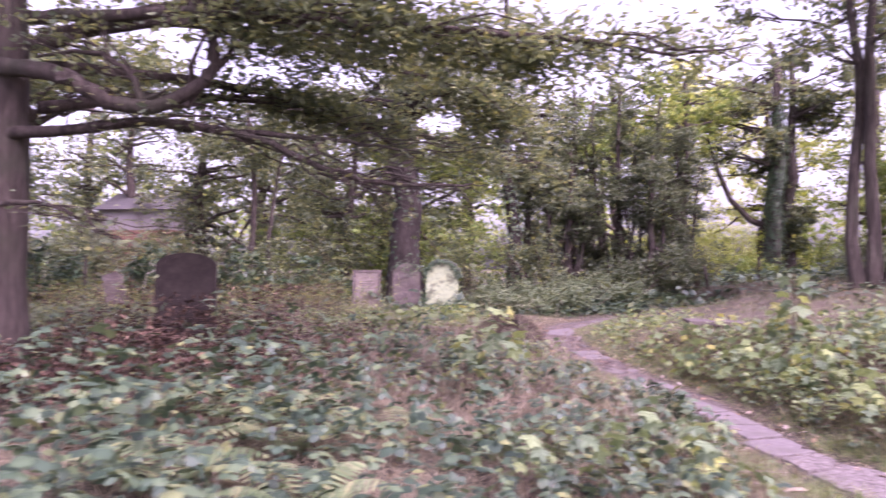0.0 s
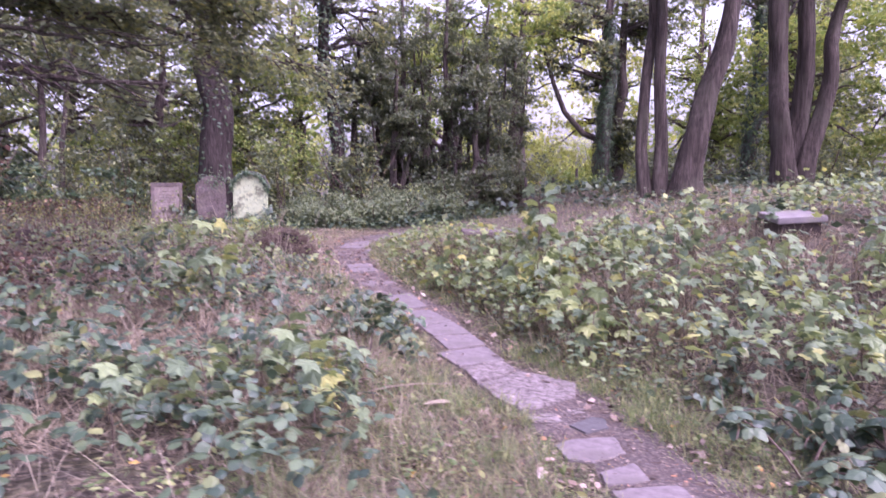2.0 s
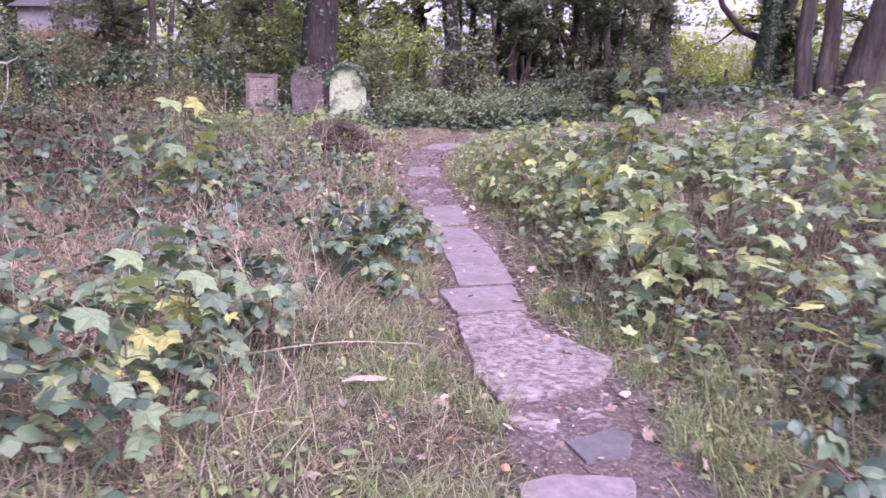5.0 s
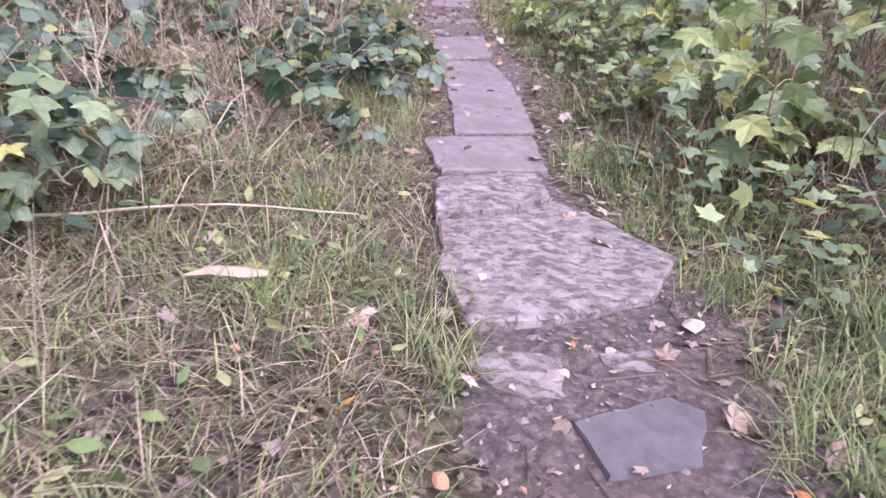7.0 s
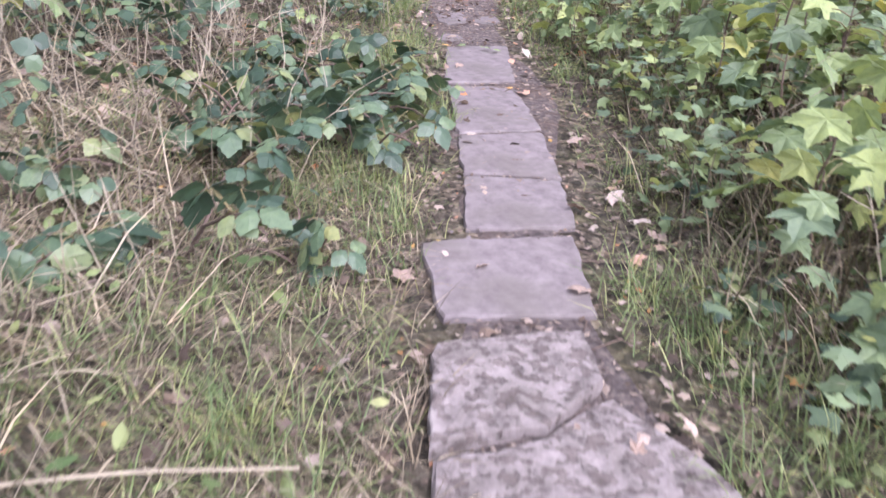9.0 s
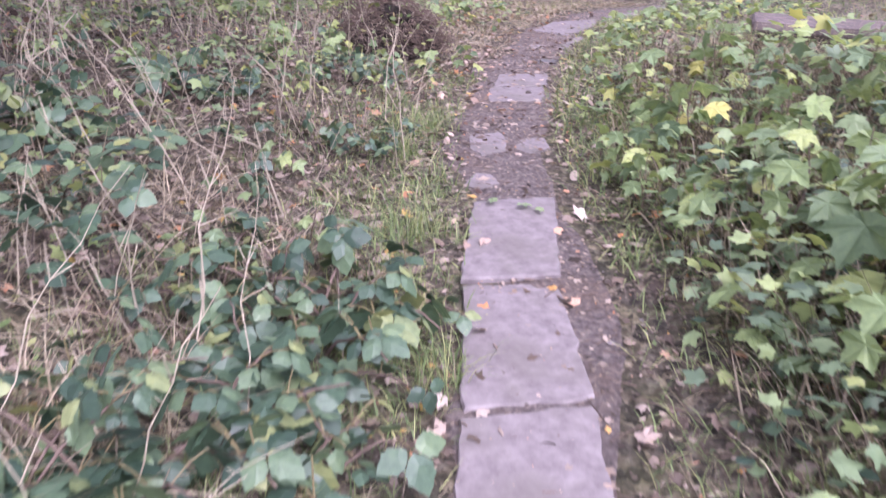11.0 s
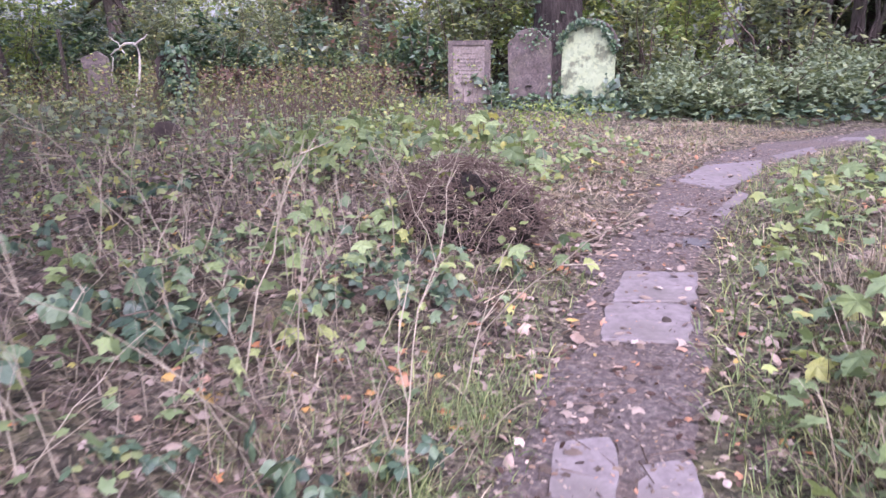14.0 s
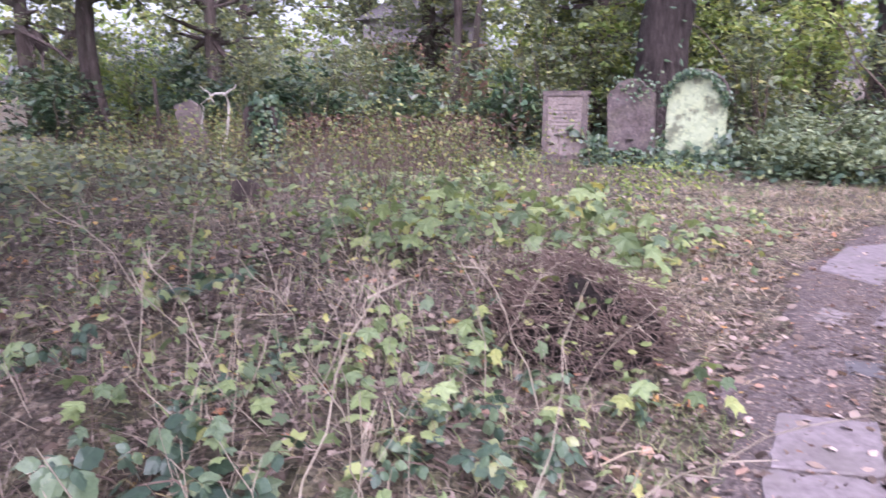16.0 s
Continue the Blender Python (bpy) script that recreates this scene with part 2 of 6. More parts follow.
GRASS = leafy("green_grass", [(0.0, (0.085, 0.135, 0.055)), (0.6, (0.18, 0.24, 0.1)), (1.0, (0.34, 0.36, 0.17))], 0.3, 0.5, 0.3)
STRAW_PALE = leafy("bleached_dry_grass", [(0.0, (0.11, 0.09, 0.066)), (0.5, (0.25, 0.212, 0.155)), (1.0, (0.46, 0.4, 0.305))], 0.2, 0.7, 0.2)
STRAW = leafy("dry_grass", [(0.0, (0.06, 0.048, 0.035)), (0.5, (0.17, 0.142, 0.105)), (0.85, (0.29, 0.25, 0.185)), (1.0, (0.44, 0.385, 0.29))], 0.2, 0.7, 0.2)
DEADSTEM = leafy("dead_stem", [(0.0, (0.05, 0.038, 0.032)), (0.6, (0.135, 0.105, 0.09)), (1.0, (0.28, 0.235, 0.195))], 0.1, 0.8, 0.2)
LITTER = leafy("fallen_leaf", [(0.0, (0.04, 0.03, 0.024)), (0.4, (0.15, 0.112, 0.09)), (0.7, (0.26, 0.21, 0.18)), (0.92, (0.35, 0.285, 0.245)), (0.97, (0.4, 0.17, 0.08)), (1.0, (0.42, 0.3, 0.09))], 0.15, 0.6, 0.3)
PALE_LEAF = leafy("pale_fallen_leaf", [(0.0, (0.2, 0.14, 0.11)), (0.6, (0.38, 0.3, 0.26)), (0.85, (0.42, 0.36, 0.33)), (1.0, (0.42, 0.2, 0.09))], 0.1, 0.5, 0.4)

# ================= helpers for building =================
rng = np.random.default_rng(7)


def sstep(a, b, v):
    t = np.clip((np.asarray(v, float) - a) / (b - a), 0, 1)
    return t * t * (3 - 2 * t)


PY = [-8, 2, 5.2, 6, 7.4, 8.5, 9.6, 10.5, 11.8, 13.3, 15.5, 17.5, 19, 20.5, 22, 23.3, 24.5]
PX = [5.2, 4.5, 4.2, 4.1, 3.7, 3.62, 3.45, 3.2, 2.85, 2.6, 2.5, 2.5, 2.7, 3.3, 4.4, 6.2, 9.5]
PZY = [-8, 3, 5.2, 7.3, 8.9, 9.6, 10.5, 11.8, 13, 18, 25]
PZ = [0.1, -0.03, -0.05, 0.0, 0.08, 0.1, 0.16, 0.22, 0.25, 0.3, 0.38]


def path_distance(x, y):
    x, y = np.asarray(x, float), np.asarray(y, float)
    best = np.full(np.broadcast(x, y).shape, 1e9)
    for i in range(len(PX) - 1):
        ax, ay, bx, by = PX[i], PY[i], PX[i + 1], PY[i + 1]
        k = np.clip(((x - ax) * (bx - ax) + (y - ay) * (by - ay)) / ((bx - ax) ** 2 + (by - ay) ** 2), 0, 1)
        best = np.minimum(best, np.hypot(x - ax - k * (bx - ax), y - ay - k * (by - ay)))
    return best


def height(x, y):
    """The lie of the land: a nearly level path, a low rise to its left, a bank to its right."""
    x, y = np.asarray(x, float), np.asarray(y, float)
    d = path_distance(x, y)
    right = sstep(-0.3, 0.3, x - np.interp(y, PY, PX))
    z = np.interp(y, PZY, PZ)
    z = z + right * sstep(0.35, 1.9, d) * 0.32 * sstep(5, 9, y) + right * 0.85 * sstep(4.8, 13, x) * sstep(2, 10, y) * sstep(0.4, 2.5, d) * (1 - sstep(24, 45, y))
    z = z + (1 - right) * sstep(0.35, 2.2, d) * (0.17 + 0.12 * sstep(9, 13, y)) * (1 - 0.85 * sstep(15, 22, y))
    z = z + sstep(0.4, 1.2, d) * (0.03 * np.sin(2.1 * x + 1.3 * y) + 0.025 * np.sin(3.7 * y - 1.9 * x + 1))
    z = z + sstep(0.7, 1.6, d) * 0.065 * np.sin(2.7 * x + 1.1 * np.sin(1.3 * y)) * np.sin(3.1 * y + 0.9 * np.sin(1.9 * x)) * (1 - sstep(20, 26, y))
    far = sstep(26, 60, np.hypot(x, y))
    return z * (1 - far) + far * (0.5 + 0.35 * np.sin(x * 0.05) + 0.3 * np.sin(y * 0.043))


EYES = np.array([eye for _, eye, _, _ in PATH])[:, :2]
WALKED = np.concatenate([np.linspace(a, b, 6) for a, b in zip(EYES[:-1], EYES[1:])])


def clear_of_walk(x, y, r):
    return np.hypot(np.asarray(x)[..., None] - WALKED[:, 0], np.asarray(y)[..., None] - WALKED[:, 1]).min(-1) > r


def mesh_part(name, v, f, mat, parent=None, label="", smooth=False):
    me = bpy.data.meshes.new(name)
    me.from_pydata(np.asarray(v).tolist(), [], f.tolist() if isinstance(f, np.ndarray) else f)
    me.materials.append(mat)
    if smooth:
        me.polygons.foreach_set("use_smooth", np.ones(len(me.polygons), bool))
    ob = new(name, me)
    if parent is not None:
        ob.parent = parent
    if label:
        ob["label"] = label
    return ob


def part(name, bm, mat, parent, label=""):
    me = bpy.data.meshes.new(name)
    bm.to_mesh(me)
    bm.free()
    me.materials.append(mat)
    ob = new(name, me)
    ob.parent = parent
    if label:
        ob["label"] = label
    return ob


def thing(name, m, label, category, group=""):
    ob = new(name)
    ob.matrix_world = m
    ob.empty_display_size = 0.1
    return tagged(ob, label, category, group)


def turns(yaw, tilt, spin):
    """Rotation matrices: spin about the own normal, tilt, then yaw."""
    n = len(yaw)
    cy, sy, ct, st, cs, ss = np.cos(yaw), np.sin(yaw), np.cos(tilt), np.sin(tilt), np.cos(spin), np.sin(spin)
    z, o = np.zeros(n), np.ones(n)
    a = np.stack([cy, -sy, z, sy, cy, z, z, z, o], -1).reshape(-1, 3, 3)
    b = np.stack([o, z, z, z, ct, -st, z, st, ct], -1).reshape(-1, 3, 3)
    c = np.stack([cs, -ss, z, ss, cs, z, z, z, o], -1).reshape(-1, 3, 3)
    return a @ b @ c


def strewn(tv, tf, places, rot, scale):
    """Copies of one small shape, joined: vertices and faces."""
    tv, tf = np.asarray(tv, float), np.asarray(tf, int)
    n = len(places)
    scale = np.asarray(scale, float)
    s = scale[:, None, None] if scale.ndim == 1 else scale[:, None, :]
    v = np.einsum("nij,nkj->nki", rot, tv[None] * s) + np.asarray(places)[:, None]
    f = tf[None] + (np.arange(n) * len(tv))[:, None, None]
    return v.reshape(-1, 3), f.reshape(-1, tf.shape[1])


def fan(outline, droop=0.2, cup=0.12):
    """A leaf blade: a fan of triangles round its middle, folded along the midrib."""
    o = np.array(outline, float)
    z = -droop * (o[:, 1] - 0.3) ** 2 - cup * np.abs(o[:, 0]) + 0.02 * np.sin(9 * o[:, 1] + 5 * o[:, 0])
    v = np.vstack([[0, 0.35, 0.02], np.c_[o, z]])
    n = len(o)
    return v, np.array([[0, 1 + i, 1 + (i + 1) % n] for i in range(n)])


def maple_outline():
    pts = []
    tips = [(-122, 0.52), (-58, 0.84), (0, 1.0), (58, 0.84), (122, 0.52)]
    for k, (a, r) in enumerate(tips):
        for da, rr in ((-17, 0.68), (-12, 0.8), (-8, 0.78), (0, 1.0), (8, 0.78), (12, 0.8), (17, 0.68)):
            b = radians(a + da)
            pts.append((math.sin(b) * r * rr * 0.86, 0.35 + math.cos(b) * r * rr * 0.66))
        if k < 4:
            b = radians((a + tips[k + 1][0]) / 2)
            pts.append((math.sin(b) * 0.43, 0.35 + math.cos(b) * 0.37))
    pts.append((0.0, 0.14))
    return pts


def ovate_outline(w=0.34, n=5):
    left = [(-w * math.sin(math.pi * k / n) ** 0.8, k / n) for k in range(1, n)]
    return [(0, 0)] + left + [(0, 1.05)] + [(-x, y) for x, y in reversed(left)]


MAPLE_V, MAPLE_F = fan(maple_outline(), 0.16, 0.06)
MAPLE_V[1:, 2] += 0.018 * np.abs(np.arange(len(MAPLE_V) - 1) % 8 - 3)          # folded along the veins
LOBED_V, LOBED_F = fan([p for k, p in enumerate(maple_outline()) if k % 8 in (0, 3, 6, 7)] + [(0.0, 0.14)], 0.2, 0.1)
OVATE_V, OVATE_F = fan(ovate_outline())
ROUND_V, ROUND_F = fan(ovate_outline(0.45, 4))


def trifoliate():
    vs, fs, k = [], [], 0
    for a, s, off in ((0, 1.0, 0.35), (78, 0.85, 0.28), (-78, 0.85, 0.28)):
        c, d = math.cos(radians(a)), math.sin(radians(a))
        v = ROUND_V.copy() * s
        v[:, 1] += off * 0.4
        vs.append(np.c_[v[:, 0] * c - v[:, 1] * d, v[:, 0] * d + v[:, 1] * c, v[:, 2] - 0.12 * v[:, 1] ** 2])
        fs.append(ROUND_F + k)
        k += len(v)
    return np.vstack(vs) * 0.6, np.vstack(fs)


TRI_V, TRI_F = trifoliate()


def toothed():
    """Three broad leaflets with toothed edges, folded along the midrib."""
    edge = [(-0.4 * math.sin(math.pi * k / 8) ** 0.75 * (1.1 if k % 2 else 0.93), k / 8 + (0.02 if k % 2 else 0)) for k in range(1, 8)]
    v0, f0 = fan([(0, 0)] + edge + [(0, 1.1)] + [(-x, y) for x, y in reversed(edge)], 0.22, 0.2)
    vs, fs, k = [], [], 0
    for a, sc, off in ((0, 1.0, 0.14), (78, 0.85, 0.11), (-78, 0.85, 0.11)):
        c, d = math.cos(radians(a)), math.sin(radians(a))
        v = v0 * sc
        v[:, 1] += off
        vs.append(np.c_[v[:, 0] * c - v[:, 1] * d, v[:, 0] * d + v[:, 1] * c, v[:, 2] - 0.12 * v[:, 1] ** 2])
        fs.append(f0 + k)
        k += len(v)
    return np.vstack(vs) * 0.6, np.vstack(fs)


TOOTH_V, TOOTH_F = toothed()
CHIP_V = np.array([(0, -0.5, 0), (0.28, 0.02, -0.06), (0, 0.55, 0), (-0.28, 0.02, -0.06)])
CHIP_F = np.array([(0, 1, 2), (0, 2, 3)])
BLADE_V = np.array([(-0.012, 0, 0), (0.012, 0, 0), (-0.009, 0.13, 0.58), (0.009, 0.13, 0.58), (0, 0.5, 0.98)])
BLADE_F = np.array([(0, 1, 3), (0, 3, 2), (2, 3, 4)])


def tube(points, radii, sides=6):
    """A tapered round bar through the points."""
    p = np.asarray(points, float)
    r = np.asarray(radii, float)
    d = np.gradient(p, axis=0)
    d /= np.linalg.norm(d, axis=1)[:, None] + 1e-9
    ref = np.where(np.abs(d[:, 2:3]) > 0.9, np.array([[1.0, 0, 0]]), np.array([[0, 0, 1.0]]))
    a = np.cross(d, ref)
    a /= np.linalg.norm(a, axis=1)[:, None] + 1e-9
    b = np.cross(d, a)
    ang = np.arange(sides) * 2 * np.pi / sides
    v = (p[:, None] + r[:, None, None] * (np.cos(ang)[None, :, None] * a[:, None] + np.sin(ang)[None, :, None] * b[:, None])).reshape(-1, 3)
    f = []
    for i in range(len(p) - 1):
        for j in range(sides):
            k = (j + 1) % sides
            f.append((i * sides + j, i * sides + k, (i + 1) * sides + k, (i + 1) * sides + j))
    f.append(tuple(range(sides))[::-1])
    f.append(tuple((len(p) - 1) * sides + j for j in range(sides)))
    return v, f


def joined(pieces):
    vs, fs, k = [], [], 0
    for v, f in pieces:
        vs.append(np.asarray(v))
        fs += [tuple(int(i) + k for i in face) for face in f]
        k += len(v)
    return np.vstack(vs), fs


def bend(a, b, n=6, sag=0.0, wob=0.05, seed=0):
    """Points from a to b with an uneven, sagging course."""
    g = np.random.default_rng(seed)
    t = np.linspace(0, 1, n)
    p = np.outer(1 - t, a) + np.outer(t, b)
    length = np.linalg.norm(np.subtract(b, a))
    w = np.cumsum(g.normal(0, wob * length / n, (n, 3)), 0)
    p += (w - np.outer(t, w[-1])) * 1.0
    p[:, 2] += sag * length * 4 * t * (1 - t)
    return p


# ================= ground =================
def axis_lines(lo, hi, step, reach):
    mid = list(np.arange(lo, hi + 1e-6, step))
    out, s = [], step
    left, right = [lo], [hi]
    while right[-1] < reach:
        s *= 1.22
        right.append(right[-1] + s)
        left.append(left[-1] - s)
    return np.array(sorted(left[1:]) + mid + right[1:])


gx, gy = axis_lines(-6.0, 11.0, 0.15, 600), axis_lines(-3.0, 24.0, 0.15, 900)
GX, GY = np.meshgrid(gx, gy)
GZ = height(GX, GY)
GZ = GZ + sstep(0.3, 0.7, path_distance(GX, GY)) * rng.normal(0, 0.012, GX.shape)
idx = np.arange(GX.size).reshape(GX.shape)
gf = np.stack([idx[:-1, :-1], idx[:-1, 1:], idx[1:, 1:], idx[1:, :-1]], -1).reshape(-1, 4)
ground = mesh_part("ground", np.c_[GX.ravel(), GY.ravel(), GZ.ravel()], gf, GROUND, smooth=True)
tagged(ground, "brown woodland ground covered with leaf litter and moss", "ground", kind="structure")

# the trodden path: a strip with ragged edges, a little above the ground
arc = np.concatenate([np.linspace(PY[i], PY[i + 1], 14)[:-1] for i in range(len(PY) - 1)])
arcx = np.interp(arc, PY, PX)
strip, cols = [], 9
for i, (cx, cy) in enumerate(zip(arcx, arc)):
    j0, j1 = max(0, i - 2), min(len(arc) - 1, i + 2)
    tx, ty = arcx[j1] - arcx[j0], arc[j1] - arc[j0]
    ln = math.hypot(tx, ty)
    nx, ny = ty / ln, -tx / ln
    wl = 0.37 + 0.1 * math.sin(cy * 2.3) + 0.06 * math.sin(cy * 7.1 + 1) + 0.12 * float(sstep(11, 13, cy)) - 0.12 * float(sstep(6.2, 7.2, cy) * sstep(11.2, 10.6, cy))
    wr = 0.37 + 0.1 * math.sin(cy * 1.9 + 2) + 0.06 * math.sin(cy * 6.3) + 0.25 * float(sstep(6.6, 5.4, cy)) if cy < 6.6 else 0.36 + 0.08 * math.sin(cy * 1.9 + 2) - 0.08 * float(sstep(11.2, 10.6, cy))
    for k in range(cols):
        u = -wl + (wl + wr) * k / (cols - 1)
        x, y = cx + nx * u, cy + ny * u
        edge = 1 - abs(2 * k / (cols - 1) - 1) ** 6
        strip.append((x, y, float(height(x, y)) + 0.022 * edge - 0.012 + 0.006 * noise.noise((x * 6, y * 6, 0))))
si = np.arange(len(strip)).reshape(-1, cols)
sf = np.stack([si[:-1, :-1], si[:-1, 1:], si[1:, 1:], si[1:, :-1]], -1).reshape(-1, 4)
path = mesh_part("path", strip, sf, SOIL, smooth=True)
tagged(path, "trodden mauve-brown earth path set with worn flagstones", "path", kind="structure")

# ================= trees =================
def tree(label, x, y, stems, blobs, leaf_mat, leaf_size, per_blob, bark=BARK, category="tree", seed=0, ivy=0.0, name="tree", spread=1.0, far=False):
    """stems: (dx, dy, top dx, top dy, radius, height). blobs: (x, y, z, radius) of leaf clusters, relative to the base."""
    g = np.random.default_rng(seed)
    z0 = float(height(x, y)) - 0.12
    root = thing(name, pose(x, y, z0), label, category)
    tops = []
    for s, (dx, dy, tx, ty, r, h) in enumerate(stems):
        pts = bend((dx, dy, 0), (tx, ty, h), 9, 0, 0.1, seed * 31 + s)
        zs = pts[:, 2]
        rad = r * (1 + 0.55 * np.exp(-np.maximum(zs, 0) / 0.35)) * (1 - 0.72 * np.linspace(0, 1, 9) ** 1.4)
        if far:
            v, f = tube(pts, rad, 9)
            v = v + g.normal(0, r * 0.045, v.shape)
        else:
            # flutes that run up the trunk and turn slowly, with swellings
            many, sides = 40, 18
            k = np.linspace(0, 1, many) ** 1.3
            fine = np.stack([np.interp(k, np.linspace(0, 1, 9), pts[:, i]) for i in range(3)], -1)
            fine[:, :2] += 0.12 * r * np.c_[np.sin(k * 13 + seed), np.cos(k * 17 + s)]
            fr = np.interp(k, np.linspace(0, 1, 9), rad)
            v, f = tube(fine, fr, sides)
            ang = np.tile(np.arange(sides) * 6.283 / sides, many) + np.repeat(k * 2.0, sides)
            zz = np.repeat(k, sides)
            flute = 0.08 * np.sin(3 * ang + seed) + 0.05 * np.sin(5 * ang + 9 * zz + s) + 0.035 * np.sin(8 * ang - 21 * zz) + 0.04 * np.sin(31 * zz + 2 * ang)
            flute = flute * (1 + 1.2 * np.exp(-zz * 14)) + g.normal(0, 0.012, len(v))
            axis = np.repeat(fine, sides, 0)
            v = axis + (v - axis) * (1 + flute)[:, None]
        mesh_part("trunk", v, f, bark, root, smooth=True)
        tops.append((pts, rad))
    limbs, leaves = [], []
    for b, (bx, by, bz, br) in enumerate(blobs):
        near = min(range(len(tops)), key=lambda i: np.hypot(*(tops[i][0][-1, :2] - (bx, by))))
        pts, rad = tops[near]
        zi = int(np.clip(np.searchsorted(pts[:, 2], bz - 0.35 * math.hypot(bx, by) - 0.3), 3, 8))
        lp = bend(pts[zi], (bx, by, bz), 6, 0.04, 0.25, seed * 77 + b)
        bar = tube(lp, np.linspace(rad[zi] * 0.55, 0.012, 6), 5)
        if far:
            limbs.append(bar)
        else:
            mesh_part("limb", *bar, bark, root)
        for q in range(0 if far else 3):
            e = np.array((bx, by, bz)) + g.normal(0, br * 0.55, 3)
            limbs.append(tube(bend(lp[3], e, 4, 0, 0.2, seed + b * 5 + q), np.linspace(rad[zi] * 0.2 + 0.008, 0.006, 4), 4))
        # leaves in small sprays inside the cluster
        sprays = max(6, per_blob // 14)
        c = g.normal(0, 1, (sprays, 3))
        c /= np.linalg.norm(c, axis=1)[:, None]
        c *= (g.random(sprays) ** 0.45)[:, None] * br * spread
        c[:, 2] *= 0.7
        pick = g.integers(0, sprays, per_blob)
        leaves.append(c[pick] + g.normal(0, 0.13 * br + 0.06, (per_blob, 3)) * (1, 1, 0.55) + (bx, by, bz))
    if limbs:
        v, f = joined(limbs)
        tagged(mesh_part("twig_spray", v, f, bark, root), kind="stuff")
    if ivy > 0:
        pts, rad = tops[0]
        n = int(3200 * ivy)
        k = g.random(n) * 0.75
        px = np.stack([np.interp(k, np.linspace(0, 1, 9), pts[:, i]) for i in range(3)], -1)
        rr = np.interp(k, np.linspace(0, 1, 9), rad) + np.abs(g.normal(0.1, 0.12, n))
        a = g.random(n) * 6.283
        px += np.c_[np.cos(a) * rr, np.sin(a) * rr, g.normal(0, 0.1, n)]
        v, f = strewn(CHIP_V, CHIP_F, px, turns(a + 1.57, g.normal(1.0, 0.4, n), g.random(n) * 6), g.uniform(0.1, 0.2, n))
        mesh_part("ivy", v, f, IVY, root, "dark glossy ivy up the trunk")
    if leaves:
        p = np.vstack(leaves)
        p[:, 2] = np.maximum(p[:, 2], 0.15)
        n = len(p)
        v, f = strewn(CHIP_V, CHIP_F, p, turns(g.random(n) * 6.283, g.normal(0.5, 0.45, n), g.random(n) * 6.283), g.uniform(0.7, 1.3, n) * leaf_size)
        mesh_part("crown", v, f, leaf_mat, root)
    return root


def cloud(g, n, cx, cy, cz, rx, ry, rz, r0, r1):
    """n leaf clusters inside an ellipsoid, thinner in its middle."""
    out = []
    for _ in range(n):
        d = g.normal(0, 1, 3)
        d /= np.linalg.norm(d)
        k = g.random() ** 0.4
        out.append((cx + d[0] * rx * k, cy + d[1] * ry * k, cz + d[2] * rz * k, g.uniform(r0, r1)))
    return out


g0 = np.random.default_rng(11)
# the old tree whose boughs reach over the start of the walk
OAK = (-5.6, 9.2)
oz = float(height(*OAK)) - 0.12
oak = thing("oak_tree", pose(OAK[0], OAK[1], oz), "old spreading tree with long low bending boughs and dark leaves", "tree")
tp = np.array([(0, 0, -0.1), (0.02, 0, 0.5), (-0.03, 0.03, 1.6), (0.05, 0, 3.0), (0.0, 0.1, 4.6), (-0.1, 0.1, 7.0), (0.2, 0.2, 10.0)])
tv, tf_ = tube(tp, [0.62, 0.42, 0.36, 0.34, 0.32, 0.26, 0.12], 14)
tv = tv - (0.42, 0, 0)
mesh_part("trunk", tv + rng.normal(0, 0.018, tv.shape), tf_, BARK, oak, smooth=True)


def bough(pts, r0, r1, twigs, seed, leaves=0, droop=0.0):
    g = np.random.default_rng(seed)
    p = np.array(pts, float)
    t = np.linspace(0, 1, len(p))
    tt = np.linspace(0, 1, len(p) * 4)
    q = np.stack([np.interp(tt, t, p[:, i]) for i in range(3)], -1)
    ker = np.array([1, 2, 3, 2, 1]) / 9
    qs = q.copy()
    for i in range(3):
        qs[2:-2, i] = np.convolve(q[:, i], ker, "valid")
    qs[1:-1] += g.normal(0, 0.012, qs[1:-1].shape)
    b = mesh_part("bough", *tube(qs, np.linspace(r0, r1, len(qs)), 7), BARK, oak, smooth=True)
    tw, lv = [], []
    for k in range(twigs):
        i = g.integers(int(len(qs) * 0.3), len(qs))
        d = qs[min(i + 1, len(qs) - 1)] - qs[max(i - 1, 0)]
        d = d / (np.linalg.norm(d) + 1e-9)
        e = qs[i] + d * g.uniform(0.3, 1.2) + np.array([g.normal(0, 0.25), g.normal(0, 0.5), g.normal(-droop, 0.22)])
        w = bend(qs[i], e, 5, 0.03, 0.3, seed * 100 + k)
        tw.append(tube(w, np.linspace(r1 * 0.7 + 0.004, 0.004, 5), 4))
        lv.append(np.repeat(w[2:], max(1, leaves // 3), 0))
    if tw:
        v, f = joined(tw)
        tagged(mesh_part("twig_spray", v, f, BARK, b), kind="stuff")
    if leaves:
        c = np.vstack(lv)
        c = c + g.normal(0, 0.2, c.shape) * (1, 1, 0.7)
        n = len(c)
        v, f = strewn(CHIP_V, CHIP_F, c, turns(g.random(n) * 6.28, g.normal(0.4, 0.4, n), g.random(n) * 6.28), g.uniform(0.08, 0.16, n))
        tagged(mesh_part("foliage", v, f, CROWN, b), kind="stuff")
    return b


